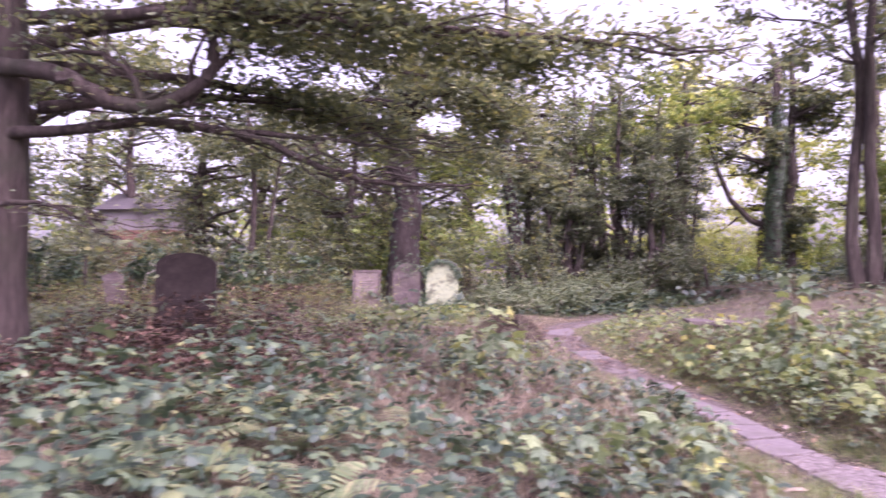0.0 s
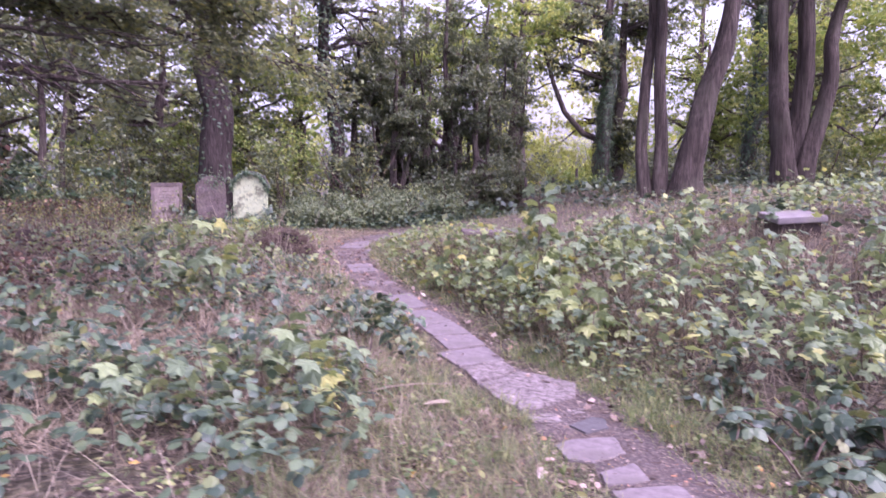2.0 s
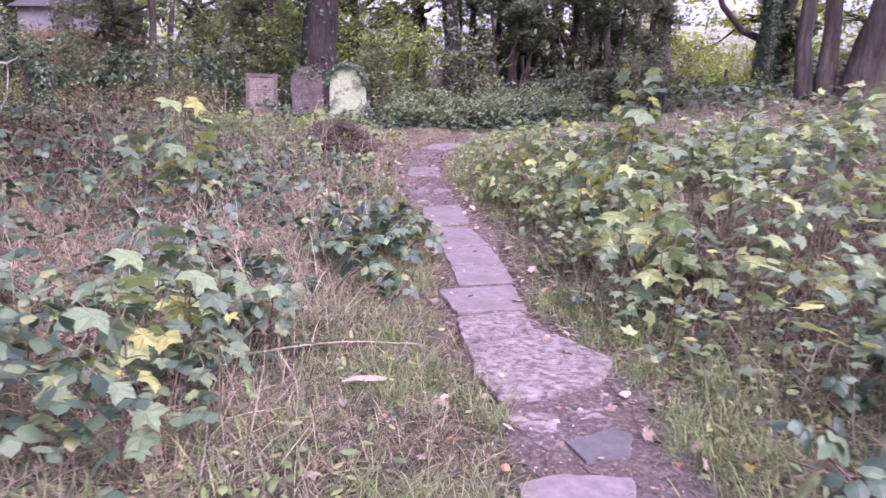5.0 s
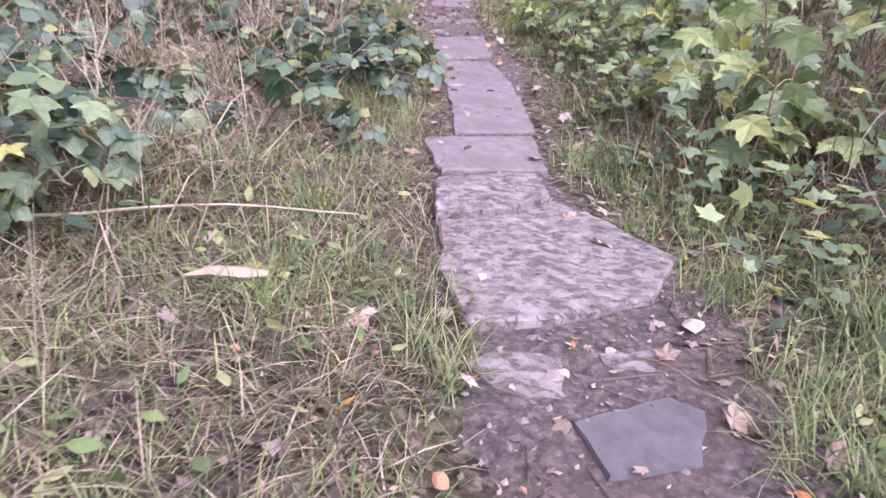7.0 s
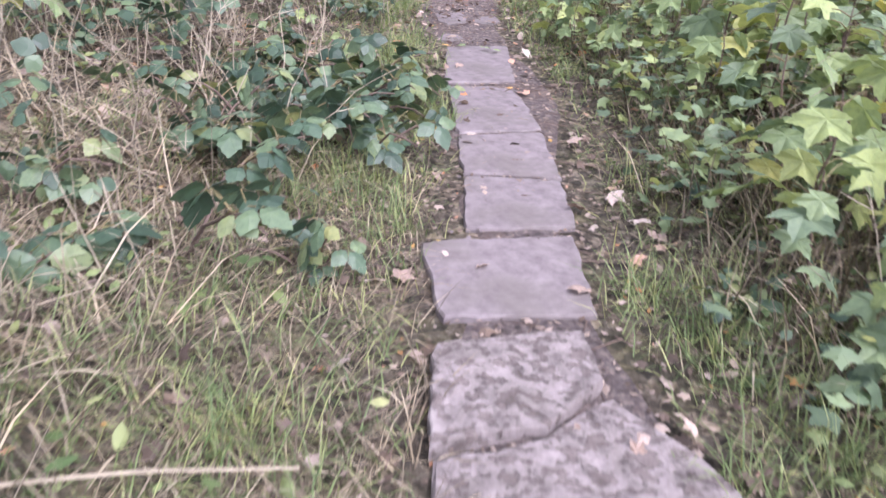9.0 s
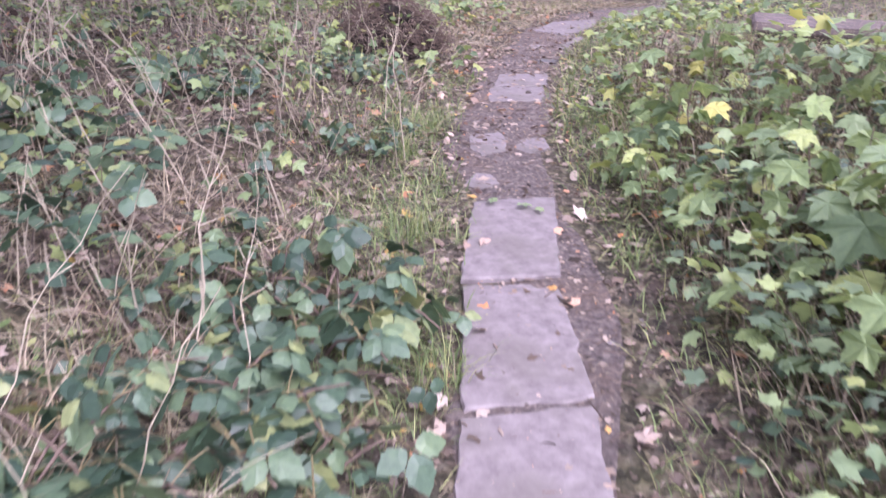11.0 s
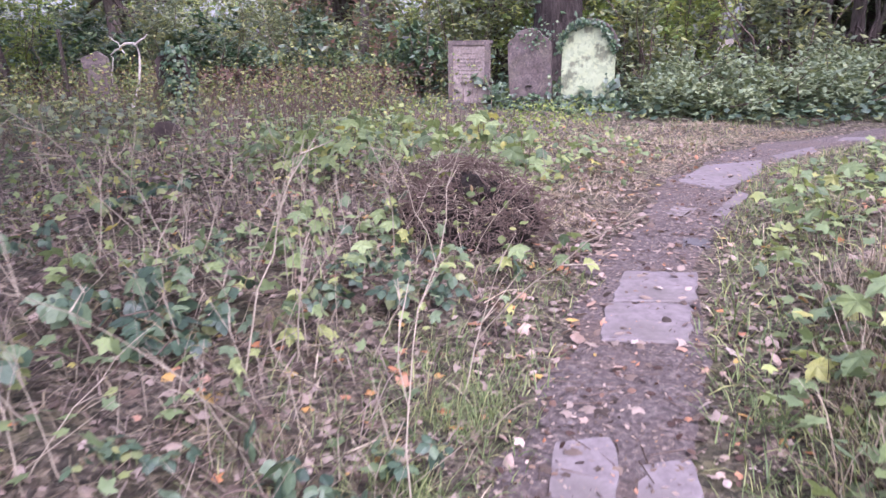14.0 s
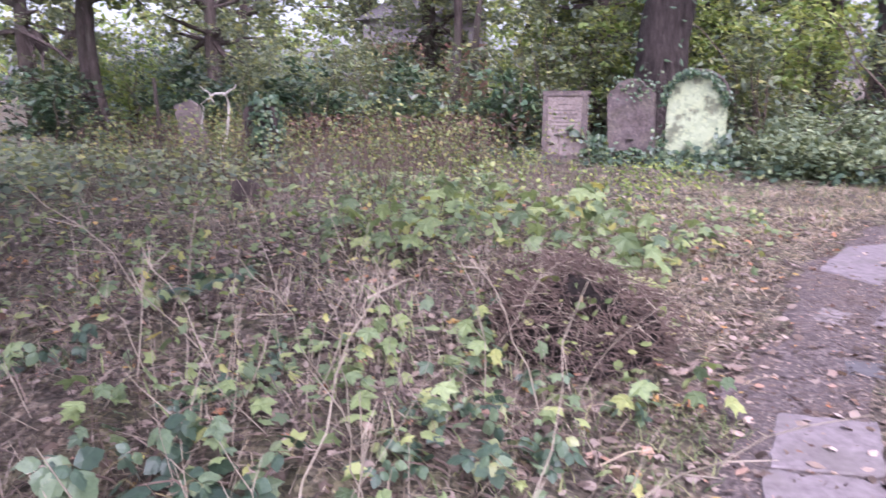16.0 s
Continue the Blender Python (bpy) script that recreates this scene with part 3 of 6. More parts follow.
bough([(-0.45, -0.1, 3.5), (0.0, -0.2, 3.6), (0.6, -0.3, 3.55), (1.8, -0.3, 3.72), (3.2, -0.2, 3.5), (3.9, -0.2, 3.15), (4.7, -0.2, 2.85), (5.8, -0.2, 2.82)], 0.1, 0.02, 44, 1, 8, 0.1)
bough([(3.0, -0.2, 3.55), (3.7, -0.1, 3.5), (4.6, 0.1, 3.42), (5.4, 0.2, 3.3)], 0.045, 0.012, 18, 2, 8, 0.1)
bough([(-0.45, -0.1, 4.5), (0.2, -0.4, 4.4), (0.9, -0.7, 4.2), (1.5, -0.7, 3.82), (2.1, -0.6, 3.78), (2.6, -0.6, 4.05), (2.9, -0.6, 4.5), (2.4, -0.6, 5.2)], 0.13, 0.065, 16, 3, 24, -0.3)
bough([(1.9, -0.6, 3.8), (1.75, -0.6, 4.2), (1.2, -0.5, 4.6), (0.4, -0.5, 4.5)], 0.06, 0.02, 9, 4, 30, -0.2)
bough([(-0.5, -0.2, 2.4), (0.1, -0.9, 2.55), (0.6, -0.9, 2.6), (1.0, -0.8, 2.5), (1.5, -0.8, 2.2)], 0.05, 0.012, 15, 5, 13, 0.1)
bough([(0.0, 0.0, 4.8), (1.6, 0.2, 5.4), (3.4, 0.2, 5.35), (5.2, 0.1, 4.95), (6.6, 0.0, 4.7)], 0.12, 0.02, 69, 6, 81, 0.05)
bough([(0.0, 0.2, 5.0), (1.4, 1.2, 5.6), (3.2, 1.8, 5.4), (5.2, 2.2, 4.9), (6.4, 2.4, 4.4)], 0.12, 0.02, 69, 7, 85, 0.1)
bough([(0.0, 0.2, 4.0), (1.2, 1.6, 4.5), (2.8, 2.6, 4.6), (4.4, 3.2, 4.2)], 0.1, 0.02, 57, 8, 69, 0.1)
bough([(0.0, 0.0, 5.6), (1.5, -0.8, 6.3), (3.4, -1.0, 6.2), (5.2, -1.0, 5.6)], 0.1, 0.02, 54, 9, 78, 0.05)
bough([(-0.1, 0.2, 3.9), (-1.2, 1.0, 4.4), (-2.6, 1.4, 4.4)], 0.1, 0.02, 39, 10, 58, 0.1)
bough([(0.0, 0.3, 4.6), (1.5, 2.2, 4.9), (3.4, 3.4, 4.7), (5.4, 4.2, 4.2), (7.0, 4.6, 3.8)], 0.1, 0.02, 60, 13, 67, 0.15)
bough([(0.0, 0.0, 5.2), (1.4, -0.6, 5.0), (3.2, -0.9, 4.9), (5.0, -0.8, 4.7), (7.2, -0.6, 4.6), (8.6, -0.4, 4.4)], 0.1, 0.02, 60, 14, 60, 0.05)
bough([(0.0, 0.3, 6.0), (1.6, 1.0, 7.0), (3.6, 1.4, 7.2), (5.4, 1.6, 6.8)], 0.1, 0.02, 54, 12, 78, 0.0)

# the oak's crown, added unseen overhead to shade ground behind the dark stone
for k, (x, y, z) in enumerate([(1.5, 1.0, 8.6), (3.5, 2.0, 8.2), (0.5, 3.5, 8.8), (-1.5, -1.0, 8.8), (-3.0, 1.5, 8.0), (2.5, -1.5, 8.4), (-1.0, 4.0, 7.6), (4.5, 4.0, 7.8), (-3.5, -2.5, 7.6), (0.5, -3.5, 7.8)]):
    mesh_part("limb", *tube(bend((0, 0.1, 6.6), (x, y, z), 6, 0.05, 0.2, 800 + k), np.linspace(0.09, 0.02, 6), 5), BARK, oak)
    n = 900
    c = rng.normal(0, 1, (n, 3)) * (0.95, 0.95, 0.4) + (x, y, z)
    v, f = strewn(CHIP_V, CHIP_F, c, turns(rng.random(n) * 6.28, rng.normal(0.4, 0.4, n), rng.random(n) * 6.28), rng.uniform(0.14, 0.26, n))
    tagged(mesh_part("crown", v, f, CROWN, oak), kind="stuff")

# multi-stemmed trees on the bank
tree("multi-stemmed tree with two straight stems and a leaning trunk", 11.2, 19.2,
     [(0.35, 0, 2.15, 0.2, 0.35, 8.5), (-0.75, -0.1, -0.85, 0.3, 0.16, 12), (-0.3, 0.1, -0.15, -0.2, 0.17, 13)],
     cloud(g0, 34, 0.4, 0.5, 8.6, 4.4, 3.5, 2.8, 0.6, 1.1), CROWN, 0.2, 220, BARK_PALE, seed=2)
tree("grey-brown tree forking low into several stout stems", 17.2, 23.2,
     [(-0.35, 0, -0.9, 0, 0.35, 11), (0.1, 0.1, 0.9, 0.1, 0.35, 11.5), (0.4, 0, 2.5, -0.1, 0.3, 9.5), (0.15, -0.1, 0.5, 0.5, 0.22, 12)],
     cloud(g0, 34, 0.8, 0.8, 9.4, 4.8, 3.5, 3.0, 0.6, 1.1), CROWN, 0.22, 210, BARK_PALE, seed=3)
# ivy-clad trunk behind the three headstones
tree("tall dark tree with an ivy-clad trunk behind headstones", -2.25, 27.3, [(0, 0, 0.1, 0.2, 0.64, 12)],
     cloud(g0, 18, 0, 0, 9.0, 3.4, 3.0, 3.0, 0.8, 1.3), CROWN, 0.2, 240, BARK_DARK, seed=4, ivy=0.16)
tree("straight dark tree beyond the bend of the path", 1.85, 30.0, [(0, 0, -0.15, 0, 0.3, 13)],
     cloud(g0, 20, 0, 0.5, 8.4, 2.6, 2.2, 3.0, 0.6, 1.0), CROWN, 0.2, 220, BARK_DARK, seed=5, ivy=0.5)
tree("slim dark tree in the undergrowth", -9.0, 28.5, [(0, 0, 0.3, 0, 0.15, 9), (0.85, 0, 1.5, 0.2, 0.12, 7)],
     cloud(g0, 16, 0.4, 0.6, 7.2, 2.8, 2, 1.8, 0.7, 1.1), CROWN, 0.2, 300, seed=6)
# the second leaf cloud is added canopy, out of view, shading the weeds
tree("slim tree beside a boundary hedge", -17.4, 22.4, [(0, 0, 0.2, 0, 0.3, 9)], cloud(g0, 16, 0, 0, 6.4, 3.4, 3, 2.2, 0.8, 1.2) + cloud(g0, 18, 5.0, -1.5, 8.0, 4.5, 3.5, 1.2, 0.9, 1.4), CROWN, 0.22, 380, seed=7)
tree("slim tree beside a boundary hedge", -16.2, 22.0, [(0, 0, 0.1, 0, 0.12, 8)], cloud(g0, 10, 0, 0, 5.6, 2.6, 2, 1.6, 0.7, 1.0), CROWN_LIT, 0.2, 300, seed=8)
# the tree with one curved bough before the bright clearing
clear_tree = tree("ivy-clad tree with one long curved bough", 18.2, 45.0, [(0, 0, 0.2, 0, 0.5, 15), (1.1, 0, 1.5, 0, 0.45, 14)],
                  cloud(g0, 34, 0.5, 0, 11.0, 5.5, 4, 4.5, 0.9, 1.6) + cloud(g0, 9, 1.6, 0.3, 5, 1.5, 1.0, 3.0, 0.6, 1.0), CROWN, 0.32, 300, seed=9, ivy=2.2)
mesh_part("bough", *tube(np.array([(-0.1, 0, 3.6), (-1.1, 0, 4.0), (-2.3, 0, 5.3), (-3.0, 0, 7.0), (-3.6, 0, 9.0), (-5.2, 0, 9.8)]), [0.22, 0.2, 0.17, 0.14, 0.1, 0.04], 7), BARK, clear_tree, smooth=True)
tree("dark tree with its trunk wrapped in ivy", 22.6, 35.0, [(0, 0, 0.7, 0, 0.4, 13)], cloud(g0, 16, 0.5, 0, 11, 3.6, 3, 2.6, 0.9, 1.4), CROWN, 0.26, 260, seed=10, ivy=1.8)
# dark evergreen thicket in the middle: bare brown stems below, drooping sprays above
for k, (x, y, h, r) in enumerate([(2.9, 32.5, 9.0, 1.5), (4.6, 33.0, 10.2, 1.6), (6.6, 32.2, 9.8, 1.6), (8.6, 33.0, 9.4, 1.6), (10.0, 33.8, 7.6, 1.3), (4.2, 30.8, 6.6, 1.4), (7.6, 30.6, 6.4, 1.5)]):
    tree("dark evergreen tree with drooping foliage and bare lower stems", x, y,
         [(0, 0, 0.2, 0, 0.17, h), (0.4, 0.1, 0.9, 0.3, 0.1, h * 0.8), (-0.5, 0, -0.9, 0.2, 0.09, h * 0.75)],
         cloud(g0, 24, 0, 0, h * 0.62, r * 1.05, r, h * 0.4, 0.4, 0.75) + cloud(g0, 9, 0, -0.3, h * 0.2, r * 1.2, r * 0.7, 0.9, 0.4, 0.65), CROWN_DARK, 0.16, 250, seed=20 + k)

# wall of trees round the place
ring = [(-30, 40, 12), (-24, 43, 13), (-13, 42, 12), (-8, 38, 11), (-4, 36, 10.5), (4.5, 42, 10.5), (-0.5, 39, 11.0), (-2.6, 35.0, 9.0), (6.5, 39, 10.5), (9, 44, 13), (12.5, 42, 12), (-5.5, 31, 7.5),
        (26, 48, 13), (31, 42, 14), (36, 36, 14), (28, 31, 11), (27, 22, 11), (33, 26, 13), (-22, 31, 10), (-27, 26, 11), (-25, 18, 11), (-20, 14, 9), (-18, 4, 8),
        (24, 12, 9), (26, 0, 8), (-14, -12, 7), (-4, -22, 7), (6, -24, 7), (18, -16, 7), (10, 56, 12), (40, 55, 15),
        (-20, 41, 12), (-34, 32, 12), (-31, 20, 11), (-10, 45, 12), (24, 42, 9), (34, 48, 14), (-38, 44, 13), (13.5, 48, 14), (15.5, 56, 15), (20.5, 52, 14), (27, 40, 12), (22, 30, 10), (-12.4, 33, 9.5)]
open_trees = (12.5, 13.5, 10, 9)
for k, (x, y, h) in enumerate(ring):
    # painted light by tree: brightest leaves at the clearing, lit ones near it
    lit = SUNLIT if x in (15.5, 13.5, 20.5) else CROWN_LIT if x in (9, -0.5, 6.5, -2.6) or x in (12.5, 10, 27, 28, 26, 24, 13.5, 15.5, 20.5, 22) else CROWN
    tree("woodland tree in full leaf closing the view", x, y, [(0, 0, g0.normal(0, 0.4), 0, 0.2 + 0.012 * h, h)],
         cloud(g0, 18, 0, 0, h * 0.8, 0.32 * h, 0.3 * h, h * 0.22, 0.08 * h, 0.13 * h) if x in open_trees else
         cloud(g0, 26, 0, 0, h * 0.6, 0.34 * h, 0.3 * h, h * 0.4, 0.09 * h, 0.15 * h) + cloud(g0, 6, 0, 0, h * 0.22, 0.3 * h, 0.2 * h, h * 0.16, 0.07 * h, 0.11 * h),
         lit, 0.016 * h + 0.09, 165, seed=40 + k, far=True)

# ================= bushes =================
def bush(label, x, y, w, d, h, mat, leaf, n, seed, category="bush"):
    g = np.random.default_rng(seed)
    z0 = float(height(x, y)) - 0.05
    root = thing("bush", pose(x, y, z0), label, category)
    st = []
    tips = []
    for k in range(9):
        e = np.array([g.normal(0, w * 0.33), g.normal(0, d * 0.33), h * g.uniform(0.55, 1.0)])
        mesh_part("stem", *tube(bend((e[0] * 0.2, e[1] * 0.2, 0), e, 6, 0, 0.2, seed * 9 + k), np.linspace(0.03, 0.006, 6), 5), TWIG_DARK, root)
        tips.append(e)
    m = max(30, n // 16)
    c = g.normal(0, 1, (m, 3))
    c /= np.linalg.norm(c, axis=1)[:, None]
    k = g.random(m) ** 0.35
    lump = 1 + 0.25 * np.sin(c[:, 0] * 5 + seed) + 0.2 * np.sin(c[:, 1] * 7 + c[:, 2] * 4)
    c = c * (k * lump)[:, None] * (w / 2, d / 2, h * 0.5) + (0, 0, h * 0.5)
    p = c[g.integers(0, m, n)] + g.normal(0, 0.16, (n, 3)) * (1, 1, 0.6)
    p[:, 2] = np.abs(p[:, 2])
    v, f = strewn(CHIP_V, CHIP_F, p, turns(g.random(n) * 6.28, g.normal(0.45, 0.4, n), g.random(n) * 6.28), g.uniform(0.7, 1.3, n) * leaf)
    mesh_part("foliage", v, f, mat, root)
    return root


# SUNLIT and CROWN_LIT bushes have light painted into their leaf colour
for k, (x, y, w, d, h, mat) in enumerate([
        (-5.5, 28.0, 5, 3, 3.6, CROWN), (-8.2, 27.2, 4, 2.5, 2.6, CROWN), (-11.5, 27.0, 5, 3, 3.0, CROWN), (-14.5, 26.0, 4.5, 3, 3.4, CROWN), (-17.2, 36.4, 4.5, 2.5, 4.0, CROWN), (-20.4, 36.6, 4.0, 2.5, 4.6, CROWN), (-3.2, 29.0, 4, 3, 4.2, CROWN_LIT),
        (-7.0, 31.0, 4, 3, 4.4, CROWN_LIT), (0.4, 28.4, 3.4, 2.6, 4.0, CROWN_LIT), (2.8, 27.8, 3.0, 2.2, 3.4, CROWN), (-0.2, 26.4, 2.2, 1.6, 2.6, CROWN), (-19.5, 25.0, 5, 3, 3.6, CROWN_LIT),
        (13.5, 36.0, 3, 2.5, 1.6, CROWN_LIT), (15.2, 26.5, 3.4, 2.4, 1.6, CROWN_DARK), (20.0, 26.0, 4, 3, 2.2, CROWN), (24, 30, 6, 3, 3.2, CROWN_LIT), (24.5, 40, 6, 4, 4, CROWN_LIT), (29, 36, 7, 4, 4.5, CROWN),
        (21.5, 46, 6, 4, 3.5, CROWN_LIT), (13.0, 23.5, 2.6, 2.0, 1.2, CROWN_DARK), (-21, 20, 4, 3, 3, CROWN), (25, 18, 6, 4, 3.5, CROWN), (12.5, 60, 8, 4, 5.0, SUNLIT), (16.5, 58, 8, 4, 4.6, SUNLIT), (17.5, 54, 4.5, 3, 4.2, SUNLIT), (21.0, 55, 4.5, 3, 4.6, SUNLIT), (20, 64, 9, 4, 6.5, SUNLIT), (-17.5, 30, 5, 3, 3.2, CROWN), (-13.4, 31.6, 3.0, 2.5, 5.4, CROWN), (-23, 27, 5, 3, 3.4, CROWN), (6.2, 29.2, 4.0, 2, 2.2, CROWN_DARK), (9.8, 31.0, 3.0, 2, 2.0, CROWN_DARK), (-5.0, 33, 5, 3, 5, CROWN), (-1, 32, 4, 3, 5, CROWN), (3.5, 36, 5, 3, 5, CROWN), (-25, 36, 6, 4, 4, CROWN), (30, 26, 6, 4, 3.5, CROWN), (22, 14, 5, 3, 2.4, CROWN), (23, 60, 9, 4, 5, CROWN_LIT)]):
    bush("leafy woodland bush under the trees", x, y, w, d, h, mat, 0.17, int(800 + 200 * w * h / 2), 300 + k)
for k, (x, y, w, d, h) in enumerate([(0.9, 24.6, 1.8, 1.4, 1.0), (2.2, 24.6, 2.2, 1.6, 1.15), (3.8, 25.6, 2.4, 1.8, 1.2), (1.6, 23.3, 2.0, 1.2, 0.7), (3.2, 24.2, 2.2, 1.2, 0.75), (5.6, 26.6, 2.6, 1.8, 1.1), (5.0, 27.8, 3.0, 1.6, 1.3)]):
    bush("low grey-green bramble thicket beside the headstones", x, y, w, d, h, THICKET, 0.12, 2400, 340 + k)

# edge bushes: their shade is put into the colour with dark ivy leaves
for k, (x, y, w, d, h) in enumerate([(-37.5, 37, 8, 4, 5.0), (-30.5, 35, 6, 4, 4.2), (-46, 37, 8, 4, 5.5), (-26, 33, 5, 3, 3.4), (-14.5, 23.6, 4, 2, 2.4), (-11.0, 24.6, 3.4, 2, 2.2), (-8.0, 24.8, 3.6, 1.8, 2.0), (-5.4, 25.4, 3.0, 1.6, 1.9), (-17.5, 21.5, 4, 2.4, 2.6)]):
    bush("leafy bush at the wood's edge, shade painted in as dark leaves", x, y, w, d, h, IVY, 0.2, int(900 + 130 * w * h), 360 + k)

# bright meadow beyond the gap in the trees, its sunshine put into the colour
gm = np.random.default_rng(395)
n = 9000
mp_ = np.c_[gm.uniform(6, 32, n), gm.uniform(46, 72, n), np.zeros(n)]
mp_[:, 2] = height(mp_[:, 0], mp_[:, 1]) + gm.random(n) ** 2 * 0.9
v, f = strewn(CHIP_V, CHIP_F, mp_, turns(gm.random(n) * 6.28, gm.normal(0.4, 0.4, n), gm.random(n) * 6.28), gm.uniform(0.3, 0.7, n))
tagged(mesh_part("meadow", v, f, SUNLIT), "meadow beyond the trees with sunlight painted into its yellow-green", "meadow", kind="stuff")
# far belt of woodland, in the lit leaf colour
gw = np.random.default_rng(390)
n = 38000
ang = gw.uniform(0, 6.283, n)
rad_ = gw.uniform(62, 84, n)
ahead_ = np.cos(ang) > -0.2
bx_, by_ = np.sin(ang) * rad_, np.cos(ang) * rad_
gap = np.abs(np.arctan2(bx_ - 2, by_) - 0.275) < 0.09
top_ = np.where(gap | ~ahead_, 2.5, 10.5 + 3 * np.sin(ang * 23) + 2 * np.sin(ang * 51 + 1))
bp = np.c_[bx_, by_, 0.4 + gw.random(n) ** 0.8 * top_]
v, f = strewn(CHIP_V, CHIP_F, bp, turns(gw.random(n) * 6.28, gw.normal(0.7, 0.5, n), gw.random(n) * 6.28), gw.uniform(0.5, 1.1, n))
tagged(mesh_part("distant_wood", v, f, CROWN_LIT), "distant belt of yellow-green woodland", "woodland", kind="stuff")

# ================= house behind the trees =================
hz = 0.2
house = thing("house", pose(-18.6, 39.0, hz), "pale rendered house with brick lower wall behind trees", "house")


def box(x0, x1, y0, y1, z0, z1, bevel=0.0):
    bm = bmesh.new()
    bmesh.ops.create_cube(bm, size=1.0)
    bmesh.ops.transform(bm, verts=bm.verts, matrix=Matrix.Translation(((x0 + x1) / 2, (y0 + y1) / 2, (z0 + z1) / 2)) @ Matrix.Diagonal((x1 - x0, y1 - y0, z1 - z0, 1)))
    if bevel:
        bmesh.ops.bevel(bm, geom=bm.edges[:], offset=bevel, segments=2, affect="EDGES")
    return bm


part("wall", box(-2.1, 2.1, 0, 5, 0, 3.9), BRICK, house, "red-brown brick wall")
part("upper_wall", box(-2.07, 2.07, 0.03, 4.97, 3.9, 5.1), RENDERED, house, "pale rendered wall")
bm = bmesh.new()
rv = [bm.verts.new(p) for p in ((-2.4, -0.3, 5.05), (2.4, -0.3, 5.05), (2.4, 5.3, 5.05), (-2.4, 5.3, 5.05), (-2.4, 2.5, 6.2), (2.4, 2.5, 6.2))]
for q in ((0, 1, 5, 4), (2, 3, 4, 5), (0, 4, 3), (1, 2, 5), (3, 2, 1, 0)):
    bm.faces.new([rv[i] for i in q])
part("roof", bm, ROOF, house)

# ================= gravestones =================
def slab_from(outline, thick, bevel=0.012, seed=0, rough=0.0):
    """An upright slab: an outline in x and z, given a thickness in y, with worn edges."""
    bm = bmesh.new()
    vs = [bm.verts.new((x, -thick / 2, z)) for x, z in outline]
    face = bm.faces.new(vs)
    got = bmesh.ops.extrude_face_region(bm, geom=[face])
    bmesh.ops.translate(bm, verts=[e for e in got["geom"] if isinstance(e, bmesh.types.BMVert)], vec=(0, thick, 0))
    bmesh.ops.recalc_face_normals(bm, faces=bm.faces)
    if bevel:
        bmesh.ops.bevel(bm, geom=[e for e in bm.edges if len(e.link_faces) == 2 and e.calc_face_angle(0) > 0.7], offset=bevel, segments=2, affect="EDGES")
    if rough:
        for v in bm.verts:
            v.co += Vector(noise.noise_vector(v.co * 5 + Vector((seed, 0, 0)))) * rough
    return bm


def arch(w, shoulder, top, n=14, power=1.0):
    return [(-w, 0), (w, 0)] + [(w * math.cos(math.pi * k / n), shoulder + (top - shoulder) * math.sin(math.pi * k / n) ** power) for k in range(n + 1)]


def text_bars(parent, rows, y, mat, seed):
    g = np.random.default_rng(seed)
    for z, half in rows:
        pieces, x, k = [], -half, 0
        bm = bmesh.new()
        while x < half - 0.03:
            w = g.uniform(0.025, 0.07)
            w = min(w, half - x)
            m = Matrix.Translation((x + w / 2, y, z)) @ Matrix.Diagonal((w, 0.006, 0.026, 1))
            bmesh.ops.create_cube(bm, size=1.0, matrix=m)
            x += w + 0.02
        tagged(part("inscription_line", bm, mat, parent, "worn cut line of lettering"), kind="stuff")


def ivy_patch(places, normals_yaw, size, label, seed):
    g = np.random.default_rng(seed)
    n = len(places)
    v, f = strewn(ROUND_V, ROUND_F, places, turns(normals_yaw, g.normal(1.1, 0.35, n), g.random(n) * 6.28), g.uniform(0.7, 1.3, n) * size)
    return tagged(mesh_part("ivy", v, f, IVY), label, "ivy", kind="stuff")


GY0 = 24.15
# first: square-headed stone with a cornice and an inscription
zb = float(height(-3.35, GY0)) - 0.06
ga = thing("headstone", pose(-3.34, GY0, zb, -1.5, 0.6, 4), "square pale headstone with moulded cornice and worn inscription", "headstone", "three headstones in a row")
part("slab", slab_from([(-0.45, 0), (0.45, 0), (0.45, 1.5), (-0.45, 1.5)], 0.14), STONE_A, ga)
part("cornice", slab_from([(-0.46, 1.42), (0.46, 1.42), (0.49, 1.47), (0.49, 1.53), (-0.49, 1.53), (-0.49, 1.47)], 0.19, 0.012), STONE_B, ga, "darker moulded cornice")
part("plinth", box(-0.56, 0.56, -0.16, 0.16, 0, 0.22, 0.02), STONE_B, ga)
for sx in (-0.42, 0.42):
    part("pilaster", box(sx - 0.055, sx + 0.055, -0.1, -0.06, 0.22, 1.44, 0.01), STONE_B, ga)
text_bars(ga, [(1.25, 0.14), (1.14, 0.24), (1.06, 0.28), (0.98, 0.26), (0.9, 0.28), (0.82, 0.22), (0.74, 0.26), (0.66, 0.16)], -0.072, CARVED, 5)
# second: shouldered, worn, with ivy over its head
gb = thing("headstone", pose(-1.97, GY0 + 0.15, zb, 1.5, -1.2, 2), "weathered grey headstone with shouldered top and ivy", "headstone", "three headstones in a row")
part("slab", slab_from([(-0.46, 0), (0.46, 0), (0.46, 1.42), (0.4, 1.52), (0.3, 1.56), (0.22, 1.68), (0.06, 1.74), (-0.1, 1.73), (-0.24, 1.67), (-0.32, 1.56), (-0.41, 1.52), (-0.46, 1.42)], 0.15, 0.015, 3, 0.014), STONE_B, gb)
part("plinth", box(-0.53, 0.53, -0.15, 0.15, 0, 0.18, 0.02), STONE_B, gb)
